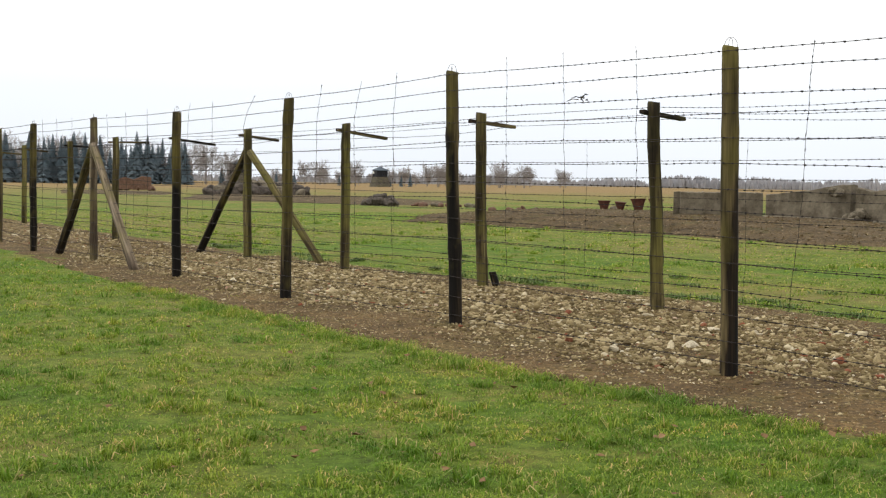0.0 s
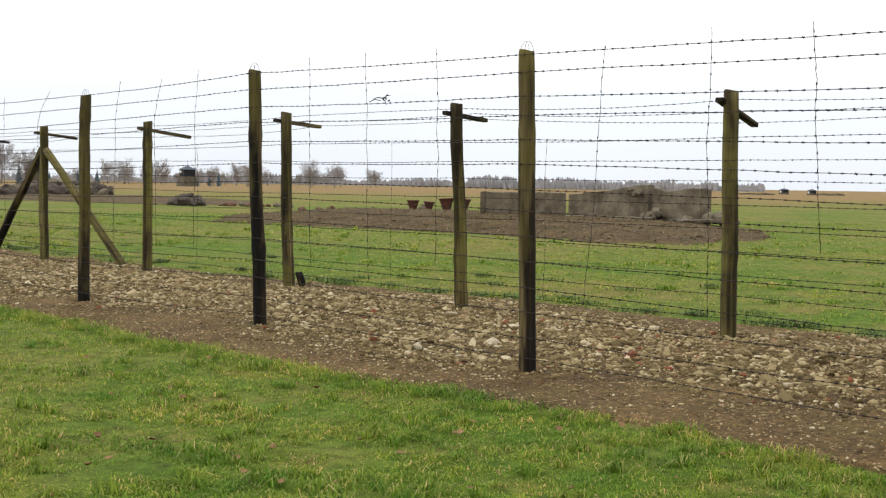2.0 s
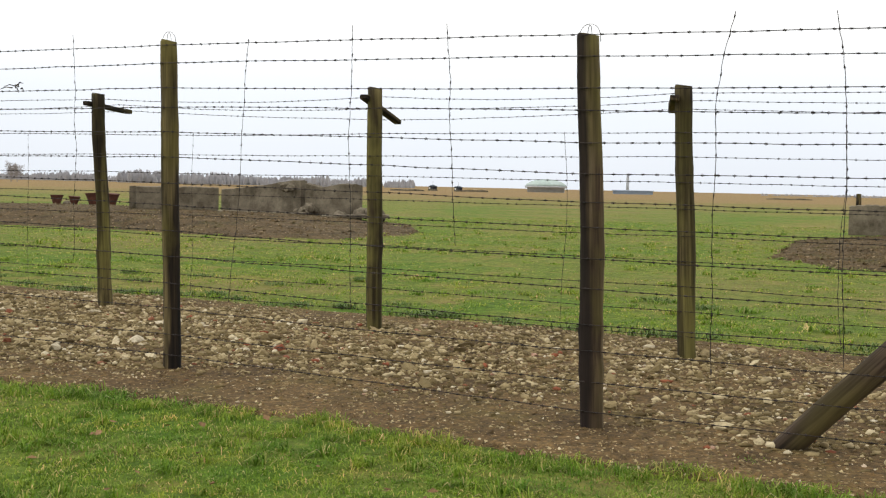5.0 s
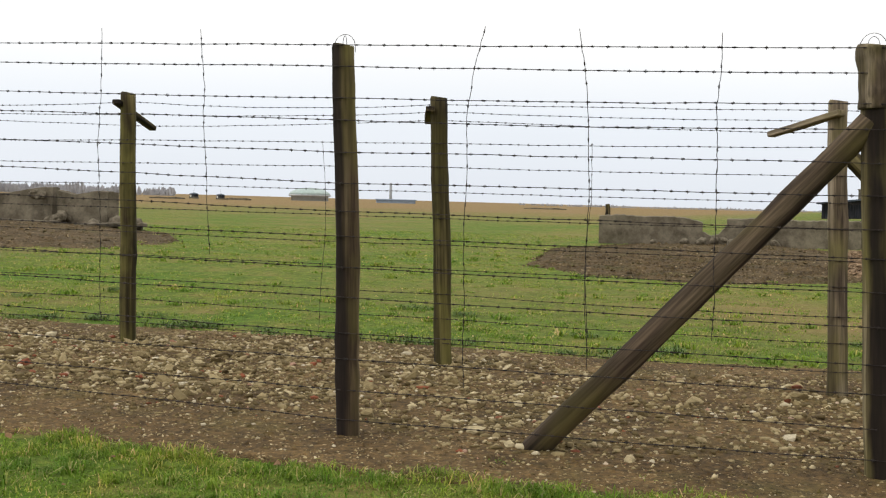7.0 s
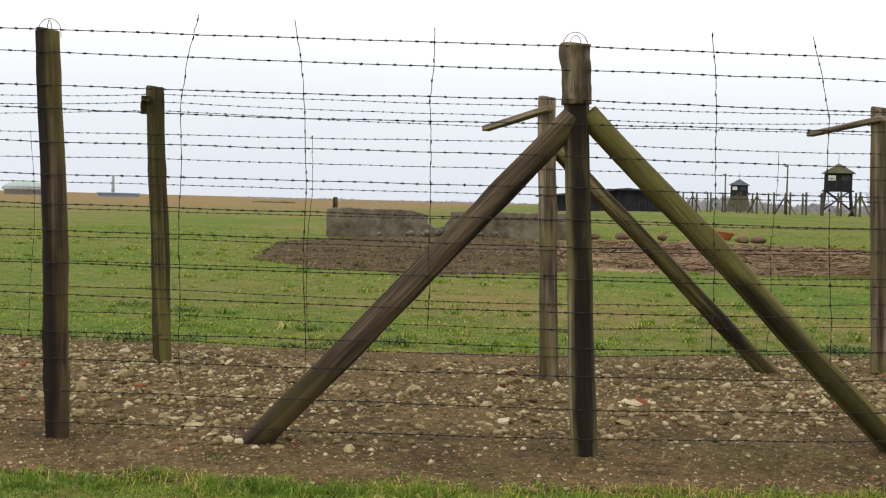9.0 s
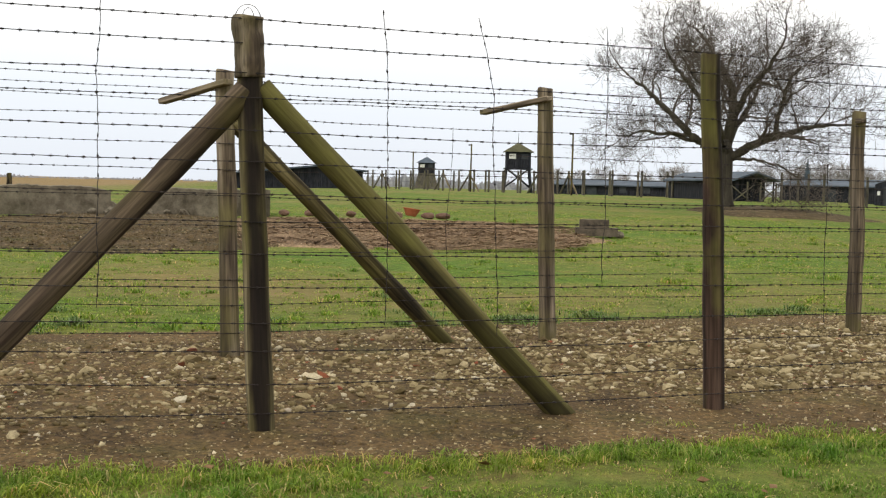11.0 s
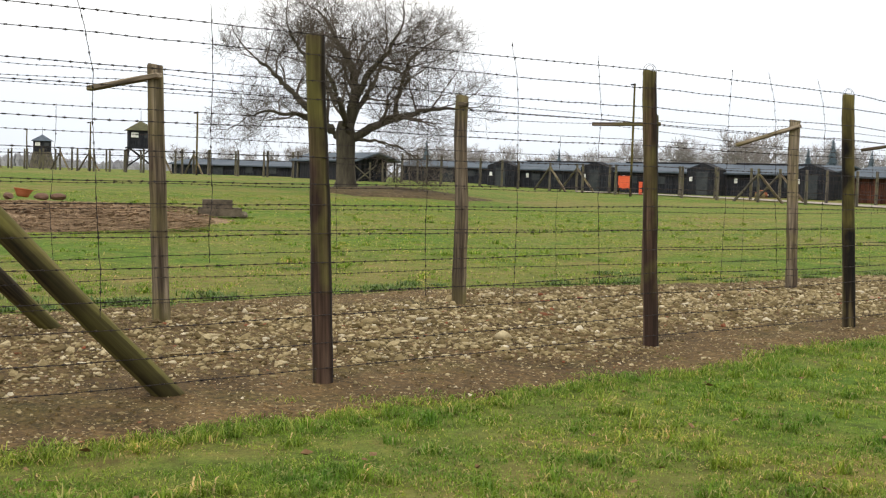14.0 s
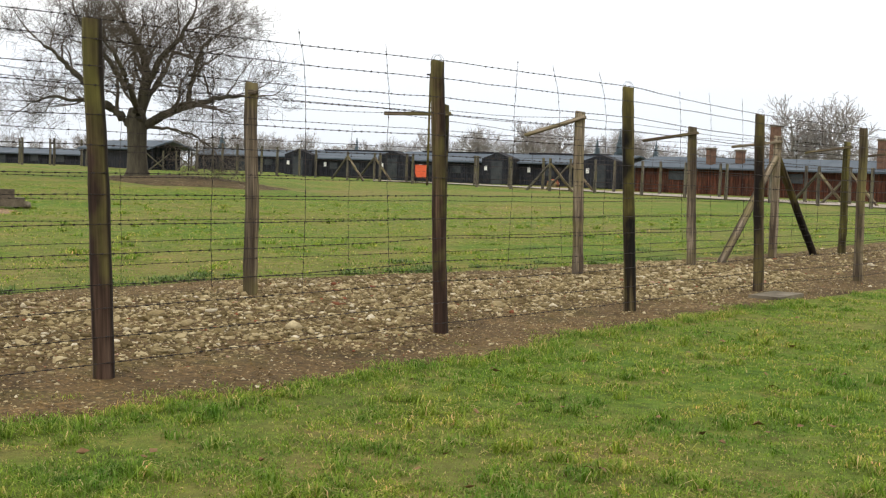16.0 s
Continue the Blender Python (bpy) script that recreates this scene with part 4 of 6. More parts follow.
def build_small_pots():
    first = None
    for az, s in ((-6.4, 1.0), (-7.8, 0.95)):
        x, y = at(az, 46)
        if first is None:
            first = root("clay_pot", x, y, ground_z(x, y) + 0.2, "orange-red clay pot fragment on the straw heap", "pot", "clay pots on the straw")
            lathe("pot", [(0.16, 0.0), (0.20, 0.02), (0.24, 0.12), (0.30, 0.24), (0.32, 0.27), (0.28, 0.27), (0.2, 0.1)], 18, clay_mat, first)
            lathe("rim", [(0.31, 0.255), (0.34, 0.26), (0.34, 0.29), (0.30, 0.29)], 18, clay_mat, first)
        else:
            copy_thing(first, pose(x, y, ground_z(x, y) + 0.2, 5, -6, 60))
    for k, az in enumerate((-7.2, -8.6, -9.3, -5.0, -1.9, -3.2)):
        x, y = at(az, 45.5)
        b2 = root("brick_lump", x, y, ground_z(x, y) + 0.2, "broken red brick lump on the straw heap", "brick", "brick lumps on the straw")
        ob = child("lump", CHUNKS[4 + k % 3], b2)
        ob.matrix_basis = pose(0, 0, 0.05, 0, 0, 50 * k) @ Matrix.Diagonal((0.30, 0.22, 0.18, 1))


def build_step_block():
    x, y = at(-16.45, 38)
    bl = root("concrete_block", x, y, ground_z(x, y) + 0.06, "two-course crumbling concrete block in the grass", "concrete block", turn=-105)
    for z, w, d, off in ((0.11, 1.30, 0.7, 0.0), (0.36, 0.9, 0.55, -0.08)):
        bm = box_bm([((off, 0, z), (w, d, 0.26))])
        bmesh.ops.subdivide_edges(bm, edges=bm.edges[:], cuts=5, use_grid_fill=True)
        for v in bm.verts:
            v.co += Vector((noise.noise(v.co * 5), noise.noise(v.co * 5 + Vector((9, 0, 0))), noise.noise(v.co * 5 + Vector((0, 9, 0))))) * 0.012
        part("course", bm, old_block_mat, bl)
    scatter = random.Random(5)
    for _ in range(4):
        ob = child("chunk", CHUNKS[scatter.randrange(4)], bl)
        s = scatter.uniform(0.08, 0.16)
        ob.matrix_basis = pose(scatter.uniform(0.4, 0.8), scatter.uniform(-0.5, 0.5), s * 0.3) @ Matrix.Scale(s, 4)


def build_heaps():
    a = root("rubble_pile", 0, 0, 0, "long low pile of grey concrete and brick rubble", "rubble pile")
    p, q = Vector((*at(64.6, 115), 0)), Vector((*at(60.0, 115), 0))
    c = (p + q) / 2
    turn = math.atan2(q.y - p.y, q.x - p.x)
    scatter_chunks(a, c.x, c.y, (q - p).length / 2, 1.2, turn, 120, 51, 0.85, 5, 0.0, 0.85, DARK_CHUNKS + CHUNKS[:2])
    b2 = root("brick_heap", 0, 0, 0, "dark heap of broken brickwork in the meadow", "rubble pile")
    x, y = at(56.65, 76)
    scatter_chunks(b2, x, y, 0.85, 0.6, radians(140), 40, 52, 0.42, 5, 0.0, 0.5, DARK_CHUNKS)
    c2 = root("brick_ruin", 0, 0, 0, "small broken brick wall stump with debris", "ruin")
    x, y = at(67.8, 150)
    wall_slab(c2, "wall_piece", at(68.6, 150), at(67.0, 150), 0.1, [1.0, 1.5, 1.2, 1.6, 1.5], 0.6, 53, brick_mat)
    scatter_chunks(c2, x, y, 2.6, 1.0, radians(155), 18, 54, 0.5, 7, 0.05, 0.4)
    for k, (az, r) in enumerate(((50.5, 66), (49.2, 64), (53.0, 75), (54.3, 76))):
        x, y = at(az, r)
        d = root("debris_patch", 0, 0, 0, "scatter of dark rubble on the grass", "rubble pile", "rubble scatters")
        scatter_chunks(d, x, y, 1.4, 0.5, radians(140), 9, 60 + k, 0.26, 7, 0.0, 0.05)


build_ruin_a()
build_ruin_b()
build_bowls()
build_small_pots()
build_step_block()
build_heaps()


# ---------------------------------------------------------------- huts, towers, far fence, far buildings
def gable_hut(name, p, q, depth, z0, wall_h, ridge_h, mat, label, group="", doors=(), windows=(), roof=None):
    """A long hut: its front runs from p to q; the ridge runs along the front."""
    p, q = Vector((*p, 0)), Vector((*q, 0))
    d = q - p
    length = d.length
    turn = math.degrees(math.atan2(d.y, d.x))
    h = root(name, p.x, p.y, z0, label, "barrack hut", group, turn=turn)
    wall_v = [(0, 0, -0.3), (length, 0, -0.3), (length, depth, -0.3), (0, depth, -0.3), (0, 0, wall_h), (length, 0, wall_h), (length, depth, wall_h), (0, depth, wall_h), (0, depth / 2, ridge_h - 0.1), (length, depth / 2, ridge_h - 0.1)]
    wall_f = [(0, 1, 5, 4), (2, 3, 7, 6), (1, 2, 6, 9, 5), (3, 0, 4, 8, 7)]
    child("wall", poly_mesh("wall", wall_v, wall_f, mat), h)
    o = 0.45
    for s in (0, 1):
        y0, y1 = (-o, depth / 2) if s == 0 else (depth + o, depth / 2)
        z_e = wall_h - o * (ridge_h - wall_h) / (depth / 2)
        rv = [(-o, y0, z_e), (length + o, y0, z_e), (length + o, y1, ridge_h), (-o, y1, ridge_h), (-o, y0, z_e + 0.12), (length + o, y0, z_e + 0.12), (length + o, y1, ridge_h + 0.12), (-o, y1, ridge_h + 0.12)]
        rf = [(0, 1, 5, 4), (1, 2, 6, 5), (2, 3, 7, 6), (3, 0, 4, 7), (4, 5, 6, 7), (3, 2, 1, 0)]
        child("roof", poly_mesh("roof", rv, rf, roof or roof_mat), h, "grey-blue felted roof slope")
    for x0 in doors:
        # A flat dark panel on the wall paints the shade inside.
        part("door", box_bm([((x0, -0.04, wall_h * 0.42), (1.3, 0.08, wall_h * 0.84))], 0.01), glass_and_shade_mat, h, "dark panel for the shade inside an open entrance")
        part("door_frame", box_bm([((x0, -0.06, wall_h * 0.86), (1.6, 0.1, 0.12)), ((x0 - 0.72, -0.06, wall_h * 0.42), (0.12, 0.1, wall_h * 0.84)), ((x0 + 0.72, -0.06, wall_h * 0.42), (0.12, 0.1, wall_h * 0.84))], 0.01), mat, h)
    for x0 in windows:
        part("window", box_bm([((x0, -0.03, wall_h * 0.62), (0.9, 0.06, 0.7))], 0.01), glass_and_shade_mat, h)
    return h


def porch(h, x, w, depth, wall_h, mat):
    """A small gabled porch in front of a hut."""
    v = [(x - w / 2, -depth, -0.3), (x + w / 2, -depth, -0.3), (x + w / 2, 0, -0.3), (x - w / 2, 0, -0.3), (x - w / 2, -depth, wall_h), (x + w / 2, -depth, wall_h), (x + w / 2, 0, wall_h), (x - w / 2, 0, wall_h), (x, -depth, wall_h + 0.55), (x, 0, wall_h + 0.55)]
    f = [(0, 1, 5, 8, 4), (1, 2, 6, 5), (3, 0, 4, 7), (4, 8, 9, 7), (8, 5, 6, 9)]
    pr = child("porch", poly_mesh("porch", v, f, mat), h, "gabled porch of dark boards")
    # Shade within the porch is painted as a dark panel on its front.
    part("porch_door", box_bm([((x, -depth - 0.03, wall_h * 0.45), (w * 0.36, 0.06, wall_h * 0.9))], 0.01), glass_and_shade_mat, pr, "dark panel for the shade inside the porch entrance")
    part("notice", box_bm([((x - w * 0.36, -depth - 0.03, wall_h * 0.62), (0.3, 0.04, 0.4))], 0.005), white_mat, pr, "small white notice board")


def build_huts():
    text = "long black-boarded barrack with a blue-grey felt roof"
    gable_hut("barrack", at(-24.9, 152), at(-29.3, 148), 9, 0.95, 1.85, 2.6, wood_black, text, "barracks", (6,), (3, 9))
    for (a0, r0), (a1, r1), wins, porches in (((-29.2, 127), (-33.25, 122), (5, 7.5), (1.5,)), ((-33.6, 118), (-38.3, 112), (5, 8), (1.5,)), ((-38.5, 110), (-44.1, 104), (6, 9), (1.4, 11.6))):
        h = gable_hut("barrack", at(a0, r0), at(a1, r1), 9, 0.62, 1.95, 2.75, wood_black, text, "barracks", (), wins)
        for x0 in porches:
            porch(h, x0, 3.2, 1.2, 2.25, wood_black)
        part("ridge_vent", box_bm([((5.5, 4.5, 2.86), (8.0, 0.9, 0.16))], 0.02), wood_black, h, "low dark vent along the ridge")
        part("notice", box_bm([((4.0, -0.04, 1.35), (0.3, 0.04, 0.45))], 0.005), white_mat, h, "small white notice board")
    h = gable_hut("timber_barrack", at(-45.2, 98), at(-58.5, 91), 9, 0.5, 1.95, 2.75, wood_red, "long red-brown boarded barrack with a grey felt roof", "barracks", (), ())
    for k in range(26):
        part("batten", box_bm([((0.45 + k * 0.86, -0.04, 0.85), (0.07, 0.06, 2.1))], 0.0), wood_red, h)
    for x0 in (3.6, 12.6):
        part("window", box_bm([((x0, -0.05, 1.35), (1.5, 0.06, 0.7))], 0.01), glass_and_shade_mat, h)
    for az, r, hh in ((-48.6, 97, 4.0), (-51.4, 92, 5.6), (-49.9, 97, 3.9), (-56.0, 93, 4.8)):
        x, y = at(az, r)
        c = root("brick_chimney", x, y, 0.6, "red brick chimney stack over the barrack roof", "chimney", "barrack chimneys")
        part("shaft", box_bm([((0, 0, (hh - 0.6) / 2), (0.55, 0.55, hh - 0.6))], 0.02), brick_mat, c)
        part("cap", box_bm([((0, 0, hh - 0.6), (0.68, 0.68, 0.12))], 0.02), concrete_mat, c)
    gable_hut("barrack", at(-14.3, 146), at(-22.4, 136), 9, 0.95, 1.2, 1.8, wood_black, "low dark boarded barrack seen behind the far fence", "barracks", (6, 16), (3, 10, 13))
    # gable-fronted hut beside the tree, its open porch held by crossed braces
    p, q = Vector((*at(-22.85, 99), 0)), Vector((*at(-24.54, 100.4), 0))
    h2 = root("gabled_hut", q.x, q.y, 0.95, "black-boarded hut with a low gable and an open braced porch", "barrack hut", "barracks", turn=math.degrees(math.atan2(p.y - q.y, p.x - q.x)))
    w = (p - q).length
    v = [(0, -1.6, -0.3), (w, -1.6, -0.3), (w, -14, -0.3), (0, -14, -0.3), (0, -1.6, 1.75), (w, -1.6, 1.75), (w, -14, 1.75), (0, -14, 1.75), (w / 2, -1.6, 2.25), (w / 2, -14, 2.25)]
    child("wall", poly_mesh("wall", v, [(0, 1, 5, 8, 4), (1, 2, 6, 5), (3, 0, 4, 7), (3, 2, 6, 9, 7)], wood_black), h2)
    for s in (0, 1):
        x0 = -0.4 if s == 0 else w + 0.4
        rv = [(x0, 0.4, 1.62), (w / 2, 0.4, 2.3), (w / 2, -14.4, 2.3), (x0, -14.4, 1.62), (x0, 0.4, 1.75), (w / 2, 0.4, 2.43), (w / 2, -14.4, 2.43), (x0, -14.4, 1.75)]
        child("roof", poly_mesh("roof", rv, [(0, 1, 2, 3), (4, 5, 6, 7), (0, 1, 5, 4), (1, 2, 6, 5), (2, 3, 7, 6), (3, 0, 4, 7)], roof_mat), h2, "grey felt roof slope")
    for x0 in (0.08, w - 0.08):
        log_part("porch_post", h2, (x0, 0.1, -0.2), (x0, 0.1, 1.7), 0.07, 0.07, int(x0 * 10), wood_black, "", 0)
    for k, (xa, xb) in enumerate(((-0.9, 1.1), (0.9, -0.9), (1.4, 3.2), (3.4, 1.6))):
        log_part("cross_brace", h2, (w - xa, 1.2, -0.1), (w - xb, 1.0, 1.35), 0.06, 0.055, 70 + k, wood_far, "slanting pale timber brace before the porch", 0)
    for k, x0 in enumerate((0.5, 1.6, 2.9)):
        log_part("brace_post", h2, (w - x0, 1.1, -0.2), (w - x0, 1.1, 1.55), 0.07, 0.065, 80 + k, wood_far, "pale upright timber of the braces", 0)
    # wide low barn on the horizon
    p, q = Vector((*at(0.45, 130), 0)), Vector((*at(-5.65, 130), 0))
    bn = root("dark_barn", p.x, p.y, 1.05, "wide dark barn with a low-pitched gable roof", "barn", turn=math.degrees(math.atan2(q.y - p.y, q.x - p.x)))
    w = (q - p).length
    ax = w * 0.66
    v = [(0, 0, -0.4), (w, 0, -0.4), (w, 22, -0.4), (0, 22, -0.4), (0, 0, 1.25), (w, 0, 1.85), (w, 22, 1.85), (0, 22, 1.25), (ax, 0, 2.2), (ax, 22, 2.2)]
    child("wall", poly_mesh("wall", v, [(0, 1, 5, 8, 4), (1, 2, 6, 5), (2, 3, 7, 9, 6), (3, 0, 4, 7)], wood_black), bn)
    for a, b2, za, zb in ((-0.5, ax, 1.2, 2.25), (w + 0.5, ax, 1.8, 2.25)):
        rv = [(a, -0.6, za), (b2, -0.6, zb), (b2, 22.6, zb), (a, 22.6, za), (a, -0.6, za + 0.14), (b2, -0.6, zb + 0.14), (b2, 22.6, zb + 0.14), (a, 22.6, za + 0.14)]
        child("roof", poly_mesh("roof", rv, [(0, 1, 2, 3), (4, 5, 6, 7), (0, 1, 5, 4), (1, 2, 6, 5), (2, 3, 7, 6), (3, 0, 4, 7)], roof_mat), bn)
    for x0, hh in ((ax - 5.5, 2.5), (ax - 4.3, 2.75)):
        part("vent", box_bm([((x0, 4, hh - 0.3), (0.5, 0.5, 1.2)), ((x0, 4, hh + 0.32), (0.7, 0.7, 0.1))], 0.02), concrete_mat, bn, "small roof vent stack")


def tower(name, x, y, z0, total, cabin_w, solid, label):
    t = root(name, x, y, z0, label, "watchtower", "watchtowers", turn=-10)
    cab0 = total * 0.47
    cab1 = total * 0.80
    w = cabin_w / 2
    part("cabin", box_bm([((0, 0, (cab0 + cab1) / 2), (cabin_w, cabin_w, cab1 - cab0))], 0.03), wood_black, t)
    for s in (-1, 1):
        part("window", box_bm([((-w - 0.02, s * w * 0.5, cab1 - 0.55), (0.06, w * 0.55, 0.6))], 0.01), white_mat if s == 1 else glass_and_shade_mat, t)
    o = w * 1.25
    child("roof", poly_mesh("roof", [(-o, -o, cab1), (o, -o, cab1), (o, o, cab1), (-o, o, cab1), (0, 0, total)], [(0, 1, 4), (1, 2, 4), (2, 3, 4), (3, 0, 4), (3, 2, 1, 0)], roof_mat if solid else roof_moss_mat), t, "pyramid shingle roof")
    if solid:
        b2 = w * 1.5
        vv = [(-b2, -b2, -0.4), (b2, -b2, -0.4), (b2, b2, -0.4), (-b2, b2, -0.4), (-w * 1.02, -w * 1.02, cab0), (w * 1.02, -w * 1.02, cab0), (w * 1.02, w * 1.02, cab0), (-w * 1.02, w * 1.02, cab0)]
        child("base", poly_mesh("base", vv, [(0, 1, 5, 4), (1, 2, 6, 5), (2, 3, 7, 6), (3, 0, 4, 7), (4, 5, 6, 7)], wood_far), t, "flared boarded base")
    else:
        for sx in (-1, 1):
            for sy in (-1, 1):
                log_part("leg", t, (sx * w * 1.15, sy * w * 1.15, -0.4), (sx * w * 0.9, sy * w * 0.9, cab0 + 0.1), 0.11, 0.10, 7 + sx + 3 * sy, wood_black, "", 0)
        for s in (-1, 1):
            for a in (-1, 1):
                log_part("cross_brace", t, (-a * w * 1.1, s * w * 1.1, 0.4), (a * w * 0.95, s * w * 0.95, cab0), 0.06, 0.06, 30 + s + 5 * a, wood_black, "", 0)
                log_part("cross_brace", t, (s * w * 1.1, -a * w * 1.1, 0.4), (s * w * 0.95, a * w * 0.95, cab0), 0.06, 0.06, 40 + s + 5 * a, wood_black, "", 0)
        part("floor", box_bm([((0, 0, cab0 - 0.08), (cabin_w * 1.15, cabin_w * 1.15, 0.14))], 0.01), wood_black, t)
    log_part("antenna", t, (0, 0, total - 0.1), (0, 0, total + 1.2), 0.03, 0.02, 3, wire_mat, "thin rod on the roof", 0)


def pole(az, r, top, label):
    x, y = at(az, r)
    g = ground_z(x, y)
    p = root("lamp_pole", x, y, g, label, "pole", "distant poles")
    log_part("mast", p, (0, 0, -0.3), (0, 0, top - g), 0.10, 0.07, int(r), wood_dark, "", 0)
    part("lamp", box_bm([((0, 0.12, top - g - 0.1), (0.14, 0.4, 0.12))], 0.02), wire_mat, p, "small dark lamp head")


def build_far_fence():
    line = [(-0.5, 190), (-6.2, 158), (-10.5, 138), (-14.5, 121), (-18.7, 113), (-22.5, 107), (-26.4, 104), (-30.4, 107), (-34.3, 101), (-37.3, 96), (-40.5, 91), (-46.5, 87), (-53.2, 79), (-60, 74)]
    pts = [Vector((*at(a, r), 0)) for a, r in line]
    proto = root("far_fence_post", 0, 0, 0, "dark round timber post of the distant inner fence", "fence post", "distant fence posts")
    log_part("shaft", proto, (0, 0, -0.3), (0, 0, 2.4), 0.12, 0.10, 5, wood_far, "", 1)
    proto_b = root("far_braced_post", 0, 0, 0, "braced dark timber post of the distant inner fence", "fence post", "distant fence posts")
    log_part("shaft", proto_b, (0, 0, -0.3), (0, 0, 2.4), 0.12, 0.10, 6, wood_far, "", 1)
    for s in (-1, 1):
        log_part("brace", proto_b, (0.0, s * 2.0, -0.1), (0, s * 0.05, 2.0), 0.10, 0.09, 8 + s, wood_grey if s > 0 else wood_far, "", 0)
    used = {}
    k = 0
    rows = {0: [], 1: []}
    for row, shift in ((0, 0.0), (1, 3.6)):
        carry = 0.0
        for a, b2 in zip(pts, pts[1:]):
            d = (b2 - a)
            ln = d.length
            d /= ln
            out = Vector((d.y, -d.x, 0))
            out = out if out.x > 0 else -out
            s = carry
            while s < ln:
                q = a + d * s + out * shift
                z = ground_z(q.x, q.y)
                src = proto_b if k % 6 == 3 else proto
                m = pose(q.x, q.y, z, 0, 0, math.degrees(math.atan2(d.y, d.x)) - 90 + (k * 37 % 11 - 5))
                if src not in used:
                    src.matrix_basis = m
                    used[src] = True
                else:
                    copy_thing(src, m)
                rows[row].append((q.x, q.y, z))
                s += 3.6
                k += 1
            carry = s - ln
    for row in (0, 1):
        for z in (0.5, 1.0, 1.5, 2.0, 2.35):
            verts, faces = [], []
            tube([Vector((x, y, g + z)) for x, y, g in rows[row]], [0.006] * len(rows[row]), 3, verts, faces, False)
            w = new("far_wire", raw_mesh("far_wire", verts, faces, wire_mat))
            tagged(w, "rusty wire along the distant inner fence", "wire", "distant fence wires")


build_huts()
x, y = at(-8.66, 220)
tower("watchtower", x, y, 1.2, 5.6, 2.9, True, "dark wooden watchtower with a flared grey base")
x, y = at(-12.9, 150)
tower("watchtower", x, y, 1.2, 5.95, 3.0, False, "dark watchtower cabin on open timber legs")
x, y = at(56.5, 320)
tower("watchtower", x, y, 0.0, 5.3, 3.0, True, "dark wooden watchtower on the horizon")
x, y = at(63.1, 320)
tower("watchtower", x, y, 0.0, 6.6, 3.2, True, "dark wooden watchtower before the wood")
pole(-8.0, 150, 5.7, "thin dark pole near the watchtower")
pole(-10.7, 130, 6.1, "thin dark pole near the watchtower")
pole(-15.4, 110, 6.6, "tall thin dark pole behind the meadow")
pole(-35.55, 95, 9.1, "tall wooden pole behind the far fence")
build_far_fence()


def build_red_board():
    x, y = at(-35.27, 103)
    r = root("red_board", x, y, ground_z(x, y), "bright orange-red board standing by the path", "board", turn=-125)
    part("panel", box_bm([((0, 0, 0.95), (1.1, 0.06, 1.1))], 0.01), red_board_mat, r)
    for s in (-0.5, 0.5):
        part("leg", box_bm([((s, 0, 0.2), (0.07, 0.07, 1.0))], 0.005), wood_dark, r)
    x, y = at(-36.0, 102)
    r2 = root("red_post", x, y, ground_z(x, y), "narrow red post by the path", "board")
    part("panel", box_bm([((0, 0, 0.5), (0.25, 0.2, 1.1))], 0.01), red_board_mat, r2)


def build_boulders():
    x, y = at(-41.4, 104)
    r = root("pale_boulders", x, y, ground_z(x, y), "pale stones and a white slab before the barrack", "stones")
    for k, (dx, s) in enumerate(((-0.6, 0.5), (0.5, 0.6), (1.5, 0.35))):
        ob = child("boulder", rock_mesh("boulder", 90 + k, stone_mat), r)
        ob.matrix_basis = pose(dx * 0.7, -dx * 0.7, 0.2) @ Matrix.Scale(s, 4)
    part("slab", box_bm([((1.4, -1.4, 0.25), (1.0, 0.5, 0.12))], 0.02), white_mat, r)


def build_path():
    line = [(-33.0, 108), (-37, 104), (-41, 99), (-46, 92), (-52, 87), (-60, 82), (-68, 78)]
    verts, faces = [], []
    for a, r in line:
        for rr in (r, r - 1.5, r - 3.5 - 0.06 * (abs(a) - 33) * 2):
            x, y = at(a, rr)
            verts.append((x, y, ground_z(x, y) + 0.05))
    for k in range(len(line) - 1):
        for j in (0, 1):
            faces.append((k * 3 + j, k * 3 + j + 1, k * 3 + j + 4, k * 3 + j + 3))
    ob = new("path", poly_mesh("path", verts, faces, path_mat))
    tagged(ob, "pale gravel path before the barracks", "path", kind="structure")


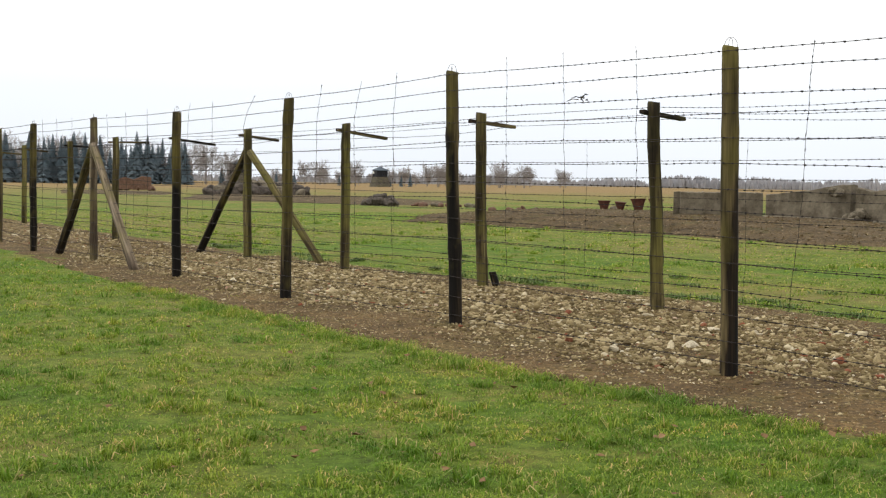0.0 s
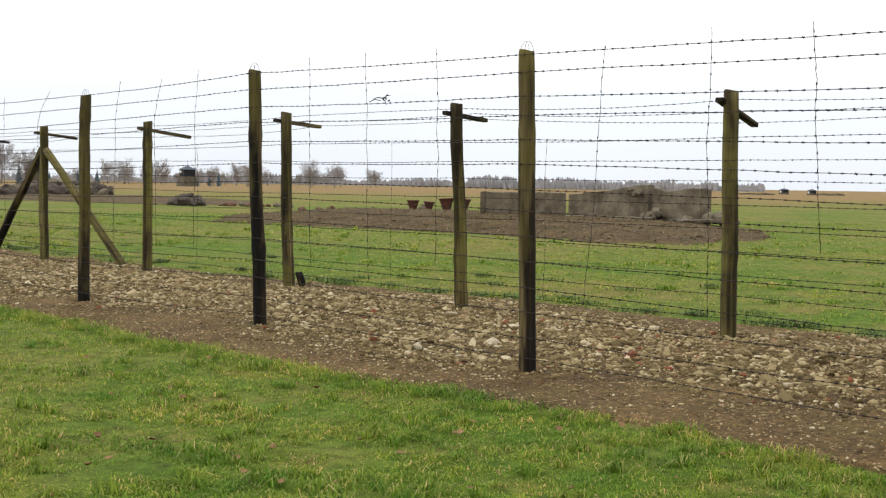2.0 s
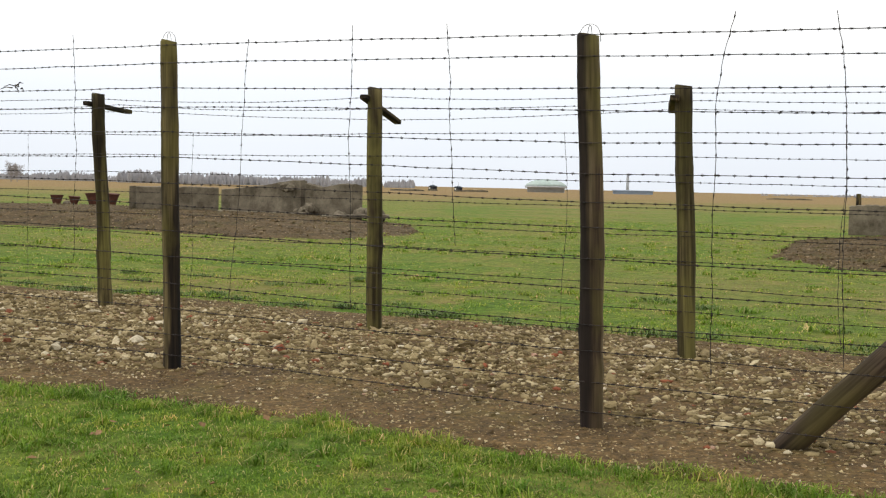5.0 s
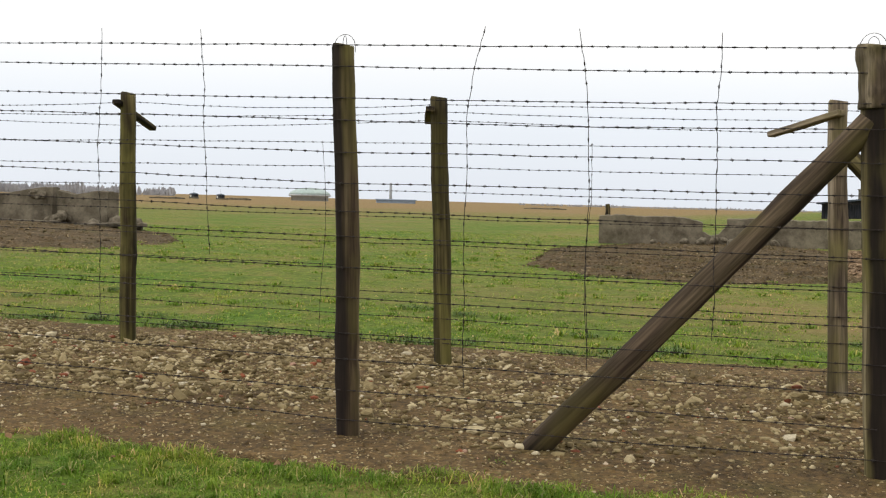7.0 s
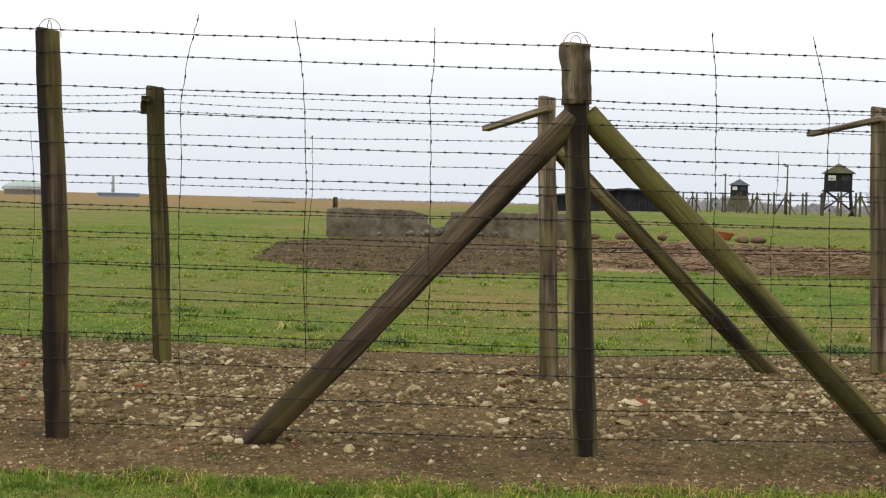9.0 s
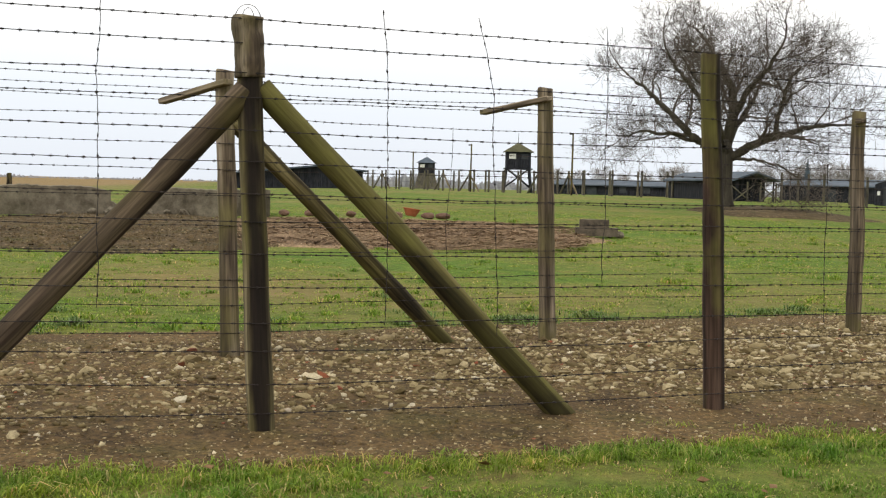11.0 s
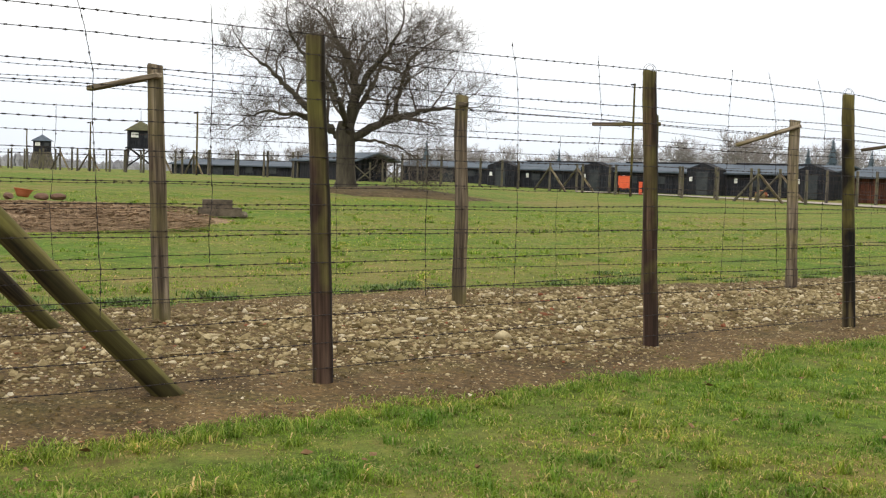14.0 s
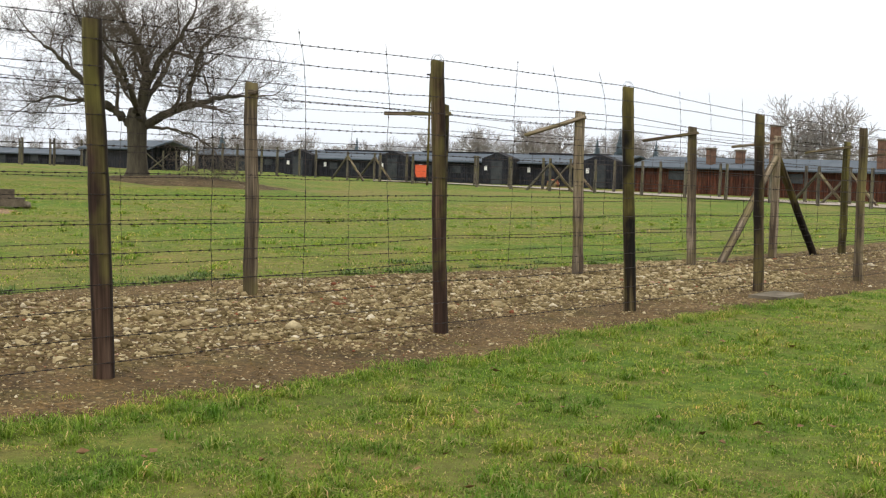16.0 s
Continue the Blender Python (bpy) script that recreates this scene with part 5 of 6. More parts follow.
def build_horizon_buildings():
    x, y = at(23.8, 500)
    d = root("domed_monument", x, y, 0.5, "pale green saucer dome monument on the horizon", "monument")
    lathe("drum", [(7.6, -1.5), (7.6, 1.2), (8.5, 1.3), (8.6, 2.0), (8.0, 2.1)], 40, pale_grey_mat, d)
    lathe("dome", [(8.5, 2.0), (7.8, 2.9), (6.0, 3.9), (3.4, 4.6), (0.3, 4.85)], 40, pale_dome_mat, d)
    x, y = at(20.03, 505)
    c = root("far_chimney", x, y, -0.3, "slim pale factory chimney on the horizon", "chimney")
    lathe("stack", [(0.65, 0.0), (0.6, 4.0), (0.5, 8.4), (0.5, 8.5)], 16, pale_grey_mat, c)
    p, q = at(20.68, 500), at(18.88, 500)
    gable_hut("far_hall", q, p, 10, -0.4, 1.7, 1.9, blue_hall_mat, "long flat grey-blue industrial hall on the horizon", "horizon halls", (), (), blue_hall_mat)
    for a0, a1, r, h, mat, lab in ((31.1, 29.5, 350, 0.9, concrete_mat, "low grey wall remains on the horizon"), (27.7, 26.5, 380, 1.0, concrete_mat, "low grey flat-roofed hut on the horizon"), (13.8, 11.8, 330, 0.8, concrete_mat, "low rubble rise on the horizon"), (8.5, 8.0, 330, 0.5, concrete_mat, "small rubble lump on the horizon")):
        u = root("far_ruin", 0, 0, 0, lab, "ruin", "horizon ruins")
        wall_slab(u, "wall_piece", at(a0, r), at(a1, r), -0.6, [h, h * 1.25, h * 1.1, h * 1.3, h], 4.0, int(r + a0 * 10), mat)
    for az, r, h, w in ((29.1, 400, 1.9, 2.0), (27.9, 380, 1.8, 1.8)):
        x, y = at(az, r)
        tower("far_watchtower", x, y, -0.6, h * 1.35, w, True, "tiny dark watchtower on the horizon")


build_red_board()
build_boulders()
build_path()
build_horizon_buildings()


# ---------------------------------------------------------------- trees
def grow(verts, faces, tv, tf, p, d, r, length, depth, rng, droop, crown):
    """One branch and its children: thick wood goes to verts, thin twigs to tv."""
    n = 6 if depth < 3 else 4
    pts, radii = [p.copy()], [r]
    q, v = p.copy(), d.copy()
    end = r * (0.55 if depth < 3 else 0.4)
    for k in range(n):
        v = (v + Vector((rng.uniform(-1, 1), rng.uniform(-1, 1), rng.uniform(-0.8, 1.0))) * (0.20 + 0.04 * depth) + Vector((0, 0, droop)) * 0.10).normalized()
        q = q + v * (length / n)
        pts.append(q.copy())
        radii.append(r + (end - r) * (k + 1) / n)
    big = depth < 3
    radii = [max(q, 0.007 if crown > 5 else 0.028) for q in radii]
    tube(pts, radii, 8 if depth < 2 else (5 if depth < 4 else 3), verts if big else tv, faces if big else tf, False)
    if depth >= crown:
        return
    kids = {1: 5, 2: 4, 3: 3, 4: 3, 5: 2}.get(depth, 3)
    for k in range(kids):
        t = 0.3 + 0.7 * (k + rng.random()) / kids if depth else 0.5 + 0.5 * (k + 0.5) / kids
        s = min(n - 1, int(t * n))
        base = pts[s].lerp(pts[s + 1], t * n - s)
        along = (pts[s + 1] - pts[s]).normalized()
        side = along.orthogonal()
        side.rotate(Matrix.Rotation(rng.uniform(0, 6.28), 3, along))
        ang = rng.uniform(0.55, 1.05)
        nd = (along * math.cos(ang) + side * math.sin(ang) + Vector((0, 0, 0.06))).normalized()
        rr = radii[s] * rng.uniform(0.38, 0.56)
        grow(verts, faces, tv, tf, base, nd, rr, length * rng.uniform(0.58, 0.8), depth + 1, rng, droop, crown)
    grow(verts, faces, tv, tf, pts[-1], (pts[-1] - pts[-2]).normalized(), end, length * 0.72, depth + 1, rng, droop, crown)


def build_oak():
    """Short stout trunk, a low horizontal limb to one side, a rising one to the other, a leader between."""
    az = -22.25
    x, y = at(az, 72)
    t = root("old_oak", x, y, ground_z(x, y), "large leafless old oak with spreading limbs on bare earth", "tree")
    rng = random.Random(23)
    verts, faces, tv, tf = [], [], [], []
    tube([Vector((0, 0, -0.4)), Vector((0, 0, 0.1)), Vector((0, 0, 0.5)), Vector((0.02, 0.02, 1.6)), Vector((0, 0.05, 2.6)), Vector((0.0, 0.1, 3.4)), Vector((0.05, 0.1, 4.0))], [0.95, 0.76, 0.60, 0.53, 0.55, 0.58, 0.40], 18, verts, faces)
    trunk = child("trunk", raw_mesh("trunk", verts, faces, bark_mat, True), t, "thick dark fissured trunk")
    across = Vector((math.sin(radians(az)), -math.cos(radians(az)), 0))
    away = Vector((math.cos(radians(az)), math.sin(radians(az)), 0))
    # (points across, away, up), first and last radius, side branches
    limbs = [
        ([(0.3, 0, 3.0), (1.3, -0.3, 3.6), (2.7, -0.6, 4.2), (4.2, -0.7, 4.7), (5.6, -0.8, 4.9)], 0.30, 0.09, 11),
        ([(-0.3, 0, 3.0), (-1.2, 0.2, 3.7), (-2.2, 0.3, 4.6), (-3.6, 0.2, 5.9), (-4.6, 0.0, 6.9), (-5.4, 0.0, 7.5)], 0.30, 0.07, 12),
        ([(0.05, 0.1, 3.6), (0.45, 0.1, 5.4), (0.3, 0.2, 7.0), (-0.5, 0.3, 8.4), (-1.2, 0.3, 9.6)], 0.36, 0.08, 13),
        ([(0.45, 0.1, 5.2), (1.2, -0.3, 6.8), (2.2, -0.7, 8.0), (2.9, -0.9, 9.2)], 0.22, 0.07, 11),
        ([(2.7, -0.6, 4.2), (3.0, -0.8, 6.0), (3.4, -1.0, 7.4), (4.4, -1.1, 8.4)], 0.16, 0.06, 10),
        ([(-1.2, 0.2, 3.7), (-3.0, 0.8, 4.3), (-4.6, 1.0, 4.5), (-5.8, 1.1, 4.2)], 0.14, 0.05, 9),
        ([(0.1, -0.3, 3.2), (-0.4, -2.0, 4.8), (-1.0, -3.6, 6.2), (-2.0, -4.6, 7.6)], 0.22, 0.06, 9),
        ([(0.0, 0.4, 3.3), (0.6, 2.2, 4.9), (1.6, 3.8, 6.6), (2.2, 4.8, 8.2)], 0.22, 0.06, 9),
        ([(-0.6, 0.1, 5.0), (-1.8, -0.2, 6.8), (-2.8, -0.3, 8.0), (-3.4, -0.4, 9.0)], 0.17, 0.06, 10),
        ([(0.5, -0.2, 2.9), (1.9, -1.0, 2.9), (3.2, -1.6, 2.5), (4.0, -2.0, 1.9)], 0.10, 0.04, 5),
    ]
    for pts, r0, r1, kids in limbs:
        lv, lf = [], []
        path = [across * a + away * b + Vector((0, 0, c)) for a, b, c in pts]
        fine, radii = [], []
        steps = 5
        for k in range(len(path) - 1):
            for j in range(steps):
                f = (k + j / steps) / (len(path) - 1)
                wob = Vector((rng.uniform(-1, 1), rng.uniform(-1, 1), rng.uniform(-1, 1))) * 0.07
                fine.append(path[k].lerp(path[k + 1], j / steps) + (wob if k or j else Vector()))
                radii.append(r0 + (r1 - r0) * f)
        fine.append(path[-1])
        radii.append(r1)
        tube(fine, radii, 9, lv, lf)
        kids = int(kids * 0.8)
        for k in range(kids):
            f = 0.22 + 0.78 * (k + rng.random()) / kids
            i = min(len(fine) - 2, int(f * (len(fine) - 1)))
            along = (fine[i + 1] - fine[i]).normalized()
            turn = along.orthogonal().normalized()
            turn.rotate(Matrix.Rotation(rng.uniform(0, 6.283), 3, along))
            d = (along * 0.75 + turn * 0.85 + Vector((0, 0, 0.16))).normalized()
            grow(tv, tf, tv, tf, fine[i], d, max(0.035, radii[i] * 0.5), rng.uniform(1.2, 2.1), 2, rng, -0.1, 6)
        grow(tv, tf, tv, tf, fine[-1], (fine[-1] - fine[-3]).normalized(), r1, 1.5, 2, rng, -0.1, 6)
        child("limb", raw_mesh("limb", lv, lf, bark_mat, True), trunk)
    child("crown", raw_mesh("crown", tv, tf, twig_mat), t, "dense net of bare brown branches and twigs")


build_oak()


def bare_tree_meshes(seed, height, mat_trunk, mat_crown):
    rng = random.Random(seed)
    verts, faces, tv, tf = [], [], [], []
    tube([Vector((0, 0, -0.5)), Vector((0, 0, height * 0.12)), Vector((0.1, 0, height * 0.3)), Vector((0.1, 0.1, height * 0.62))], [height * 0.03, height * 0.024, height * 0.018, height * 0.010], 6, verts, faces)
    for k in range(13):
        z = height * (0.16 + 0.46 * k / 12)
        a = k * 2.4
        grow(verts, faces, tv, tf, Vector((0.05, 0.05, z)), Vector((math.cos(a), math.sin(a), 0.75)).normalized(), height * 0.011, height * 0.23, 2, rng, 0.2, 5)
    return raw_mesh("trunk", verts, faces, mat_trunk), raw_mesh("crown", tv, tf, mat_crown)


def conifer_meshes(seed, height):
    rng = random.Random(seed)
    verts, faces, tv, tf = [], [], [], []
    tube([Vector((0, 0, -0.5)), Vector((0, 0, height))], [height * 0.02, 0.02], 5, tv, tf)
    for _ in range(900):
        t = rng.random() ** 0.8
        z = height * (0.06 + 0.94 * t)
        reach = height * 0.20 * (1 - t) * rng.uniform(0.5, 1.1) + 0.1
        a = rng.uniform(0, 6.283)
        d = Vector((math.cos(a), math.sin(a), 0))
        w = Vector((-d.y, d.x, 0)) * (0.05 + 0.12 * reach)
        p0 = d * reach * 0.15 + Vector((0, 0, z + 0.1 * reach))
        p1 = d * reach + Vector((0, 0, z - 0.35 * reach))
        i = len(verts)
        verts += [tuple(p0), tuple(p1 - w), tuple(p1 + w), tuple(p1 + d * 0.3 * reach - Vector((0, 0, 0.2 * reach)))]
        faces += [(i, i + 1, i + 2), (i + 1, i + 3, i + 2)]
    return raw_mesh("trunk", tv, tf, bark_mat), raw_mesh("crown", verts, faces, hazed_spruce_mat)


def build_trees():
    rng = random.Random(21)
    kinds = [bare_tree_meshes(k, 10.0, hazed_twig_mat, hazed_twig_mat) for k in range(3)]
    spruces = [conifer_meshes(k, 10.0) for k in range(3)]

    def plant(name, pair, az, r, s, label, group):
        x, y = at(az, r)
        t = root(name, x, y, ground_z(x, y), label, "tree", group, turn=rng.uniform(0, 360))
        t.scale = (s, s, s)
        child("trunk", pair[0], t)
        child("crown", pair[1], t)

    # spruce wood at the far end of the fence
    for k in range(84):
        az = rng.uniform(65.2, 75.5)
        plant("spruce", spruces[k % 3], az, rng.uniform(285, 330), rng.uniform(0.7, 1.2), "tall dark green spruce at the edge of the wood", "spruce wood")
    for k in range(16):
        plant("bare_tree", kinds[k % 3], rng.uniform(62.5, 75), rng.uniform(300, 345), rng.uniform(0.8, 1.2), "leafless grey tree among the spruces", "bare trees of the wood")
    # loose line of bare trees along the horizon
    for k in range(34):
        plant("bare_tree", kinds[k % 3], rng.uniform(47.5, 63.5), rng.uniform(340, 420), rng.uniform(0.35, 0.8), "leafless grey tree on the horizon", "horizon trees")
    for k in range(10):
        plant("spruce", spruces[k % 3], rng.uniform(55, 64.5), rng.uniform(330, 360), rng.uniform(0.3, 0.55), "dark spruce on the horizon", "horizon trees")
    # trees behind the huts, tallest where the crowns stand over the roofs
    profile = ((-64, 0.8), (-57, 0.75), (-50, 0.6), (-46, 0.72), (-42, 1.0), (-38, 0.85), (-35, 0.72), (-32, 0.55), (-28, 0.66), (-24, 0.55), (-15, 0.42))
    az = -64.0
    while az < -14.5:
        for (a0, s0), (a1, s1) in zip(profile, profile[1:]):
            if a0 <= az <= a1:
                s = s0 + (s1 - s0) * (az - a0) / (a1 - a0)
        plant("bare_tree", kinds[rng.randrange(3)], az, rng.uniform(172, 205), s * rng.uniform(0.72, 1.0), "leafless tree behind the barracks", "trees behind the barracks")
        az += rng.uniform(0.45, 1.15)
    for az, s in ((-32.2, 0.52), (-44.45, 0.76), (-43.4, 0.62), (-26.0, 0.55), (-46.1, 0.6), (-48.75, 0.56), (-57.5, 0.6)):
        plant("spruce", spruces[int(s * 100) % 3], az, 168, s, "dark spruce behind the barracks", "trees behind the barracks")
    for az, s in ((-52.1, 1.12), (-53.9, 1.15), (-53.1, 0.85)):
        plant("bare_tree", kinds[int(s * 100) % 3], az, 160, s, "tall leafless tree behind the barracks", "trees behind the barracks")


build_trees()


def build_far_woods():
    """Far woods along the horizon: clumps too small to tell apart."""
    rng = random.Random(31)
    verts, faces = [], []
    for a0, a1, r, h, count in ((30.0, 76.0, 760, 9.0, 2600), (34.0, 43.5, 620, 9.5, 800), (-62, -2, 420, 6.0, 2600), (-2, 14, 900, 3.5, 300)):
        for _ in range(count):
            az = rng.uniform(a0, a1)
            rr = r * rng.uniform(0.97, 1.06)
            hh = h * (0.55 + 0.45 * noise.noise((az * 0.55, r * 0.01, 0))) * rng.uniform(0.4, 1.0)
            x, y = at(az, rr)
            z0 = ground_z(x, y) - 1
            a = rng.uniform(0, 6.283)
            w = rng.uniform(0.6, 1.8)
            for s in range(2):
                aa = a + s * 1.57
                dx, dy = math.cos(aa) * w, math.sin(aa) * w
                i = len(verts)
                verts += [(x - dx * 0.5, y - dy * 0.5, z0), (x + dx * 0.5, y + dy * 0.5, z0), (x + dx, y + dy, z0 + hh * 0.7), (x - dx * 0.3, y - dy * 0.3, z0 + hh + 1), (x - dx, y - dy, z0 + hh * 0.6)]
                faces += [(i, i + 1, i + 2), (i, i + 2, i + 3), (i, i + 3, i + 4)]
    ob = new("far_woods", raw_mesh("far_woods", verts, faces, hazed_woods_mat))
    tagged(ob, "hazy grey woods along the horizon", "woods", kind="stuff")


build_far_woods()


# ---------------------------------------------------------------- grass
def blades(name, count, picker, length, width, label, seed, lean=0.6, mat=None):
    rng = np.random.default_rng(seed)
    roots, scale = picker(count, rng)
    m = len(roots)
    a = rng.uniform(0, 2 * np.pi, m)
    ln = rng.uniform(length[0], length[1], m) * scale
    w = rng.uniform(width[0], width[1], m) * np.sqrt(scale)
    d = np.stack([np.cos(a), np.sin(a), np.zeros(m)], 1)
    s = np.stack([-np.sin(a), np.cos(a), np.zeros(m)], 1)
    le = rng.uniform(0.2, lean, m)[:, None]
    up = np.array([[0, 0, 1.0]])
    midp = roots + (up * 0.62 + d * le * 0.3) * ln[:, None]
    tip = roots + (up * np.maximum(0.25, 1 - 0.45 * le) + d * le) * ln[:, None]
    v = np.empty((m, 5, 3))
    v[:, 0], v[:, 1] = roots - s * w[:, None], roots + s * w[:, None]
    v[:, 2], v[:, 3] = midp - s * w[:, None] * 0.7, midp + s * w[:, None] * 0.7
    v[:, 4] = tip
    base = np.arange(m)[:, None] * 5
    f = np.concatenate([base + np.array([[0, 1, 3]]), base + np.array([[0, 3, 2]]), base + np.array([[2, 3, 4]])])
    ob = new(name, raw_mesh(name, v.reshape(-1, 3), f, mat or blade_mat))
    return tagged(ob, label, "grass", kind="stuff")


FY = np.array([p[0] for p in FRONT_EDGE][::-1])
FX = np.array([p[1] for p in FRONT_EDGE][::-1])
BY = np.array([p[0] for p in BACK_EDGE][::-1])
BX = np.array([p[1] for p in BACK_EDGE][::-1])


def ring_spots(count, rng, near, far):
    """Places round the camera's stand, thinning out with distance."""
    r = near + (far - near) * rng.random(count) ** 1.25
    az = np.radians(rng.uniform(-62, 78, count))
    return ORIGIN_X + r * np.cos(az), ORIGIN_Y + r * np.sin(az), r


def growth(x, y, size, layer):
    """Patchy vigour of the turf, about -1 to 1."""
    return np.array([noise.noise((p / size, q / size, layer)) + 0.5 * noise.noise((p * 2.3 / size, q * 2.3 / size, layer + 5)) for p, q in zip(x, y)])


def spread(x, y, each, sigma, rng):
    m = len(x) * each
    return np.repeat(x, each) + rng.normal(0, sigma, m), np.repeat(y, each) + rng.normal(0, sigma, m)


def lawn_spots(count, rng):
    x, y, r = ring_spots(count // 5, rng, 4.4, 30)
    vigour = growth(x, y, 0.55, 1.0)
    edge = np.interp(y, FY, FX) + 0.06 * np.sin(y * 5.1) + 0.05 * np.sin(y * 13.7)
    keep = (x < edge + rng.normal(0, 0.05, len(x))) & (vigour + rng.normal(0, 0.25, len(x)) > -0.62)
    x, y, r, vigour = x[keep], y[keep], r[keep], vigour[keep]
    size = rng.uniform(0.6, 1.1, len(x)) * np.clip(0.9 + 0.6 * vigour, 0.4, 1.6) * (0.9 + r / 40)
    px, py = spread(x, y, 9, 0.035, rng)
    return np.stack([px, py, np.full(len(px), -0.015)], 1), np.repeat(size, 9)


def lawn_tuft_spots(count, rng):
    x, y, r = ring_spots(count // 22, rng, 4.4, 26)
    vigour = growth(x, y, 0.8, 9.0)
    keep = (x < np.interp(y, FY, FX) + 0.05) & (vigour + rng.normal(0, 0.2, len(x)) > 0.10)
    x, y = x[keep], y[keep]
    size = rng.uniform(0.55, 1.35, len(x))
    px, py = spread(x, y, 34, 0.028, rng)
    return np.stack([px, py, np.full(len(px), -0.015)], 1), np.repeat(size, 34)


def lip_spots(count, rng):
    clumps = count // 26
    y = rng.uniform(-16, 14, clumps)
    bulge = np.array([noise.noise((b * 1.6, 3.0, 1.0)) for b in y])
    x = np.interp(y, FY, FX) + rng.normal(-0.03, 0.09, clumps) + 0.30 * np.maximum(0, bulge)
    stray = rng.random(clumps) < 0.05
    x = x + np.where(stray, rng.uniform(0.1, 0.7, clumps), 0)
    size = np.where(stray, 0.6, 1.0) * rng.uniform(0.5, 1.25, clumps)
    px, py = spread(x, y, 26, 0.05, rng)
    return np.stack([px, py, np.full(len(px), -0.005)], 1), np.repeat(size, 26)


def field_spots(count, rng):
    x, y, r = ring_spots(count // 4, rng, 10.2, 60)
    vigour = growth(x, y, 1.1, 3.0)
    keep = (x > np.interp(y, BY, BX) + rng.normal(0, 0.12, len(x))) & (vigour + rng.normal(0, 0.25, len(x)) > -0.3)
    x, y, r, vigour = x[keep], y[keep], r[keep], vigour[keep]
    size = rng.uniform(0.6, 1.1, len(x)) * np.clip(0.9 + 0.5 * vigour, 0.4, 1.5) * (0.75 + r / 50)
    px, py = spread(x, y, 7, 0.06, rng)
    z = np.array([ground_z(a, b) for a, b in zip(px, py)]) - 0.012
    return np.stack([px, py, z], 1), np.repeat(size, 7)


def field_tuft_spots(count, rng):
    x, y, r = ring_spots(count // 14, rng, 10.4, 50)
    keep = (x > np.interp(y, BY, BX) + 0.1) & (growth(x, y, 2.2, 2.0) + rng.normal(0, 0.15, len(x)) > 0.12)
    x, y, r = x[keep], y[keep], r[keep]
    size = rng.uniform(0.5, 1.3, len(x)) * (0.8 + r / 60)
    px, py = spread(x, y, 30, 0.06, rng)
    z = np.array([ground_z(a, b) for a, b in zip(px, py)]) - 0.01
    return np.stack([px, py, z], 1), np.repeat(size, 30)


def bush_spots(count, rng):
    """Low leafy clumps along the back edge of the strip and here and there in the meadow."""
    clumps = count // 130
    y = rng.uniform(-24, 24, clumps)
    off = np.where(rng.random(clumps) < 0.7, rng.normal(0.18, 0.22, clumps), rng.uniform(0.4, 4.0, clumps))
    x = np.interp(y, BY, BX) + off
    wide = rng.uniform(0.04, 0.17, clumps)
    size = np.repeat(rng.uniform(0.5, 1.15, clumps), 130)
    w = np.repeat(wide, 130)
    px = np.repeat(x, 130) + rng.normal(0, 1, clumps * 130) * w
    py = np.repeat(y, 130) + rng.normal(0, 1, clumps * 130) * w * 1.3
    return np.stack([px, py, np.full(len(px), -0.01)], 1), size


blades("lawn_grass", 560000, lawn_spots, (0.016, 0.042), (0.0022, 0.0046), "short green lawn grass with straw-coloured blades", 1, 2.6)
blades("lawn_lip_tufts", 26000, lip_spots, (0.035, 0.085), (0.002, 0.0042), "fresh green grass tufts spilling over the edge of the soil", 14, 2.8)
blades("lawn_tufts", 190000, lawn_tuft_spots, (0.045, 0.10), (0.0026, 0.0055), "loose tufts of longer fresh green grass in the lawn", 12, 2.2)
blades("meadow_grass", 240000, field_spots, (0.018, 0.042), (0.004, 0.008), "short green meadow grass behind the fence", 2, 2.8)
blades("meadow_tufts", 60000, field_tuft_spots, (0.04, 0.09), (0.006, 0.011), "coarse green and straw tufts in the meadow", 22, 3.0)
blades("edge_tufts", 15000, bush_spots, (0.04, 0.12), (0.005, 0.010), "low dark green leafy clumps along the strip edge", 3, 2.4, weed_mat)


def build_leaves():
    rng = np.random.default_rng(8)
    m = 480
    r, az = rng.uniform(4.6, 14, m), np.radians(rng.uniform(-60, 76, m))
    x, y = ORIGIN_X + r * np.cos(az), ORIGIN_Y + r * np.sin(az)
    keep = x < np.interp(y, FY, FX)
    verts, faces = [], []
    for px, py in zip(x[keep], y[keep]):
        a, s = rng.uniform(0, 6.28), rng.uniform(0.014, 0.034)
        tilt = rng.uniform(-0.5, 0.5, 5)
        i = len(verts)
        for k, (u, w) in enumerate(((-1.3, 0), (-0.2, -0.7), (1.2, -0.1), (0, 0.75), (0, 0))):
            verts.append((px + s * (u * math.cos(a) - w * math.sin(a)), py + s * (u * math.sin(a) + w * math.cos(a)), 0.035 + s * tilt[k]))
        faces += [(i, i + 1, i + 4), (i + 1, i + 2, i + 4), (i + 2, i + 3, i + 4), (i + 3, i, i + 4)]
    ob = new("fallen_leaves", raw_mesh("fallen_leaves", verts, faces, leaf_mat))
    tagged(ob, "curled brown fallen leaves scattered in the lawn", "leaves", kind="stuff")


build_leaves()


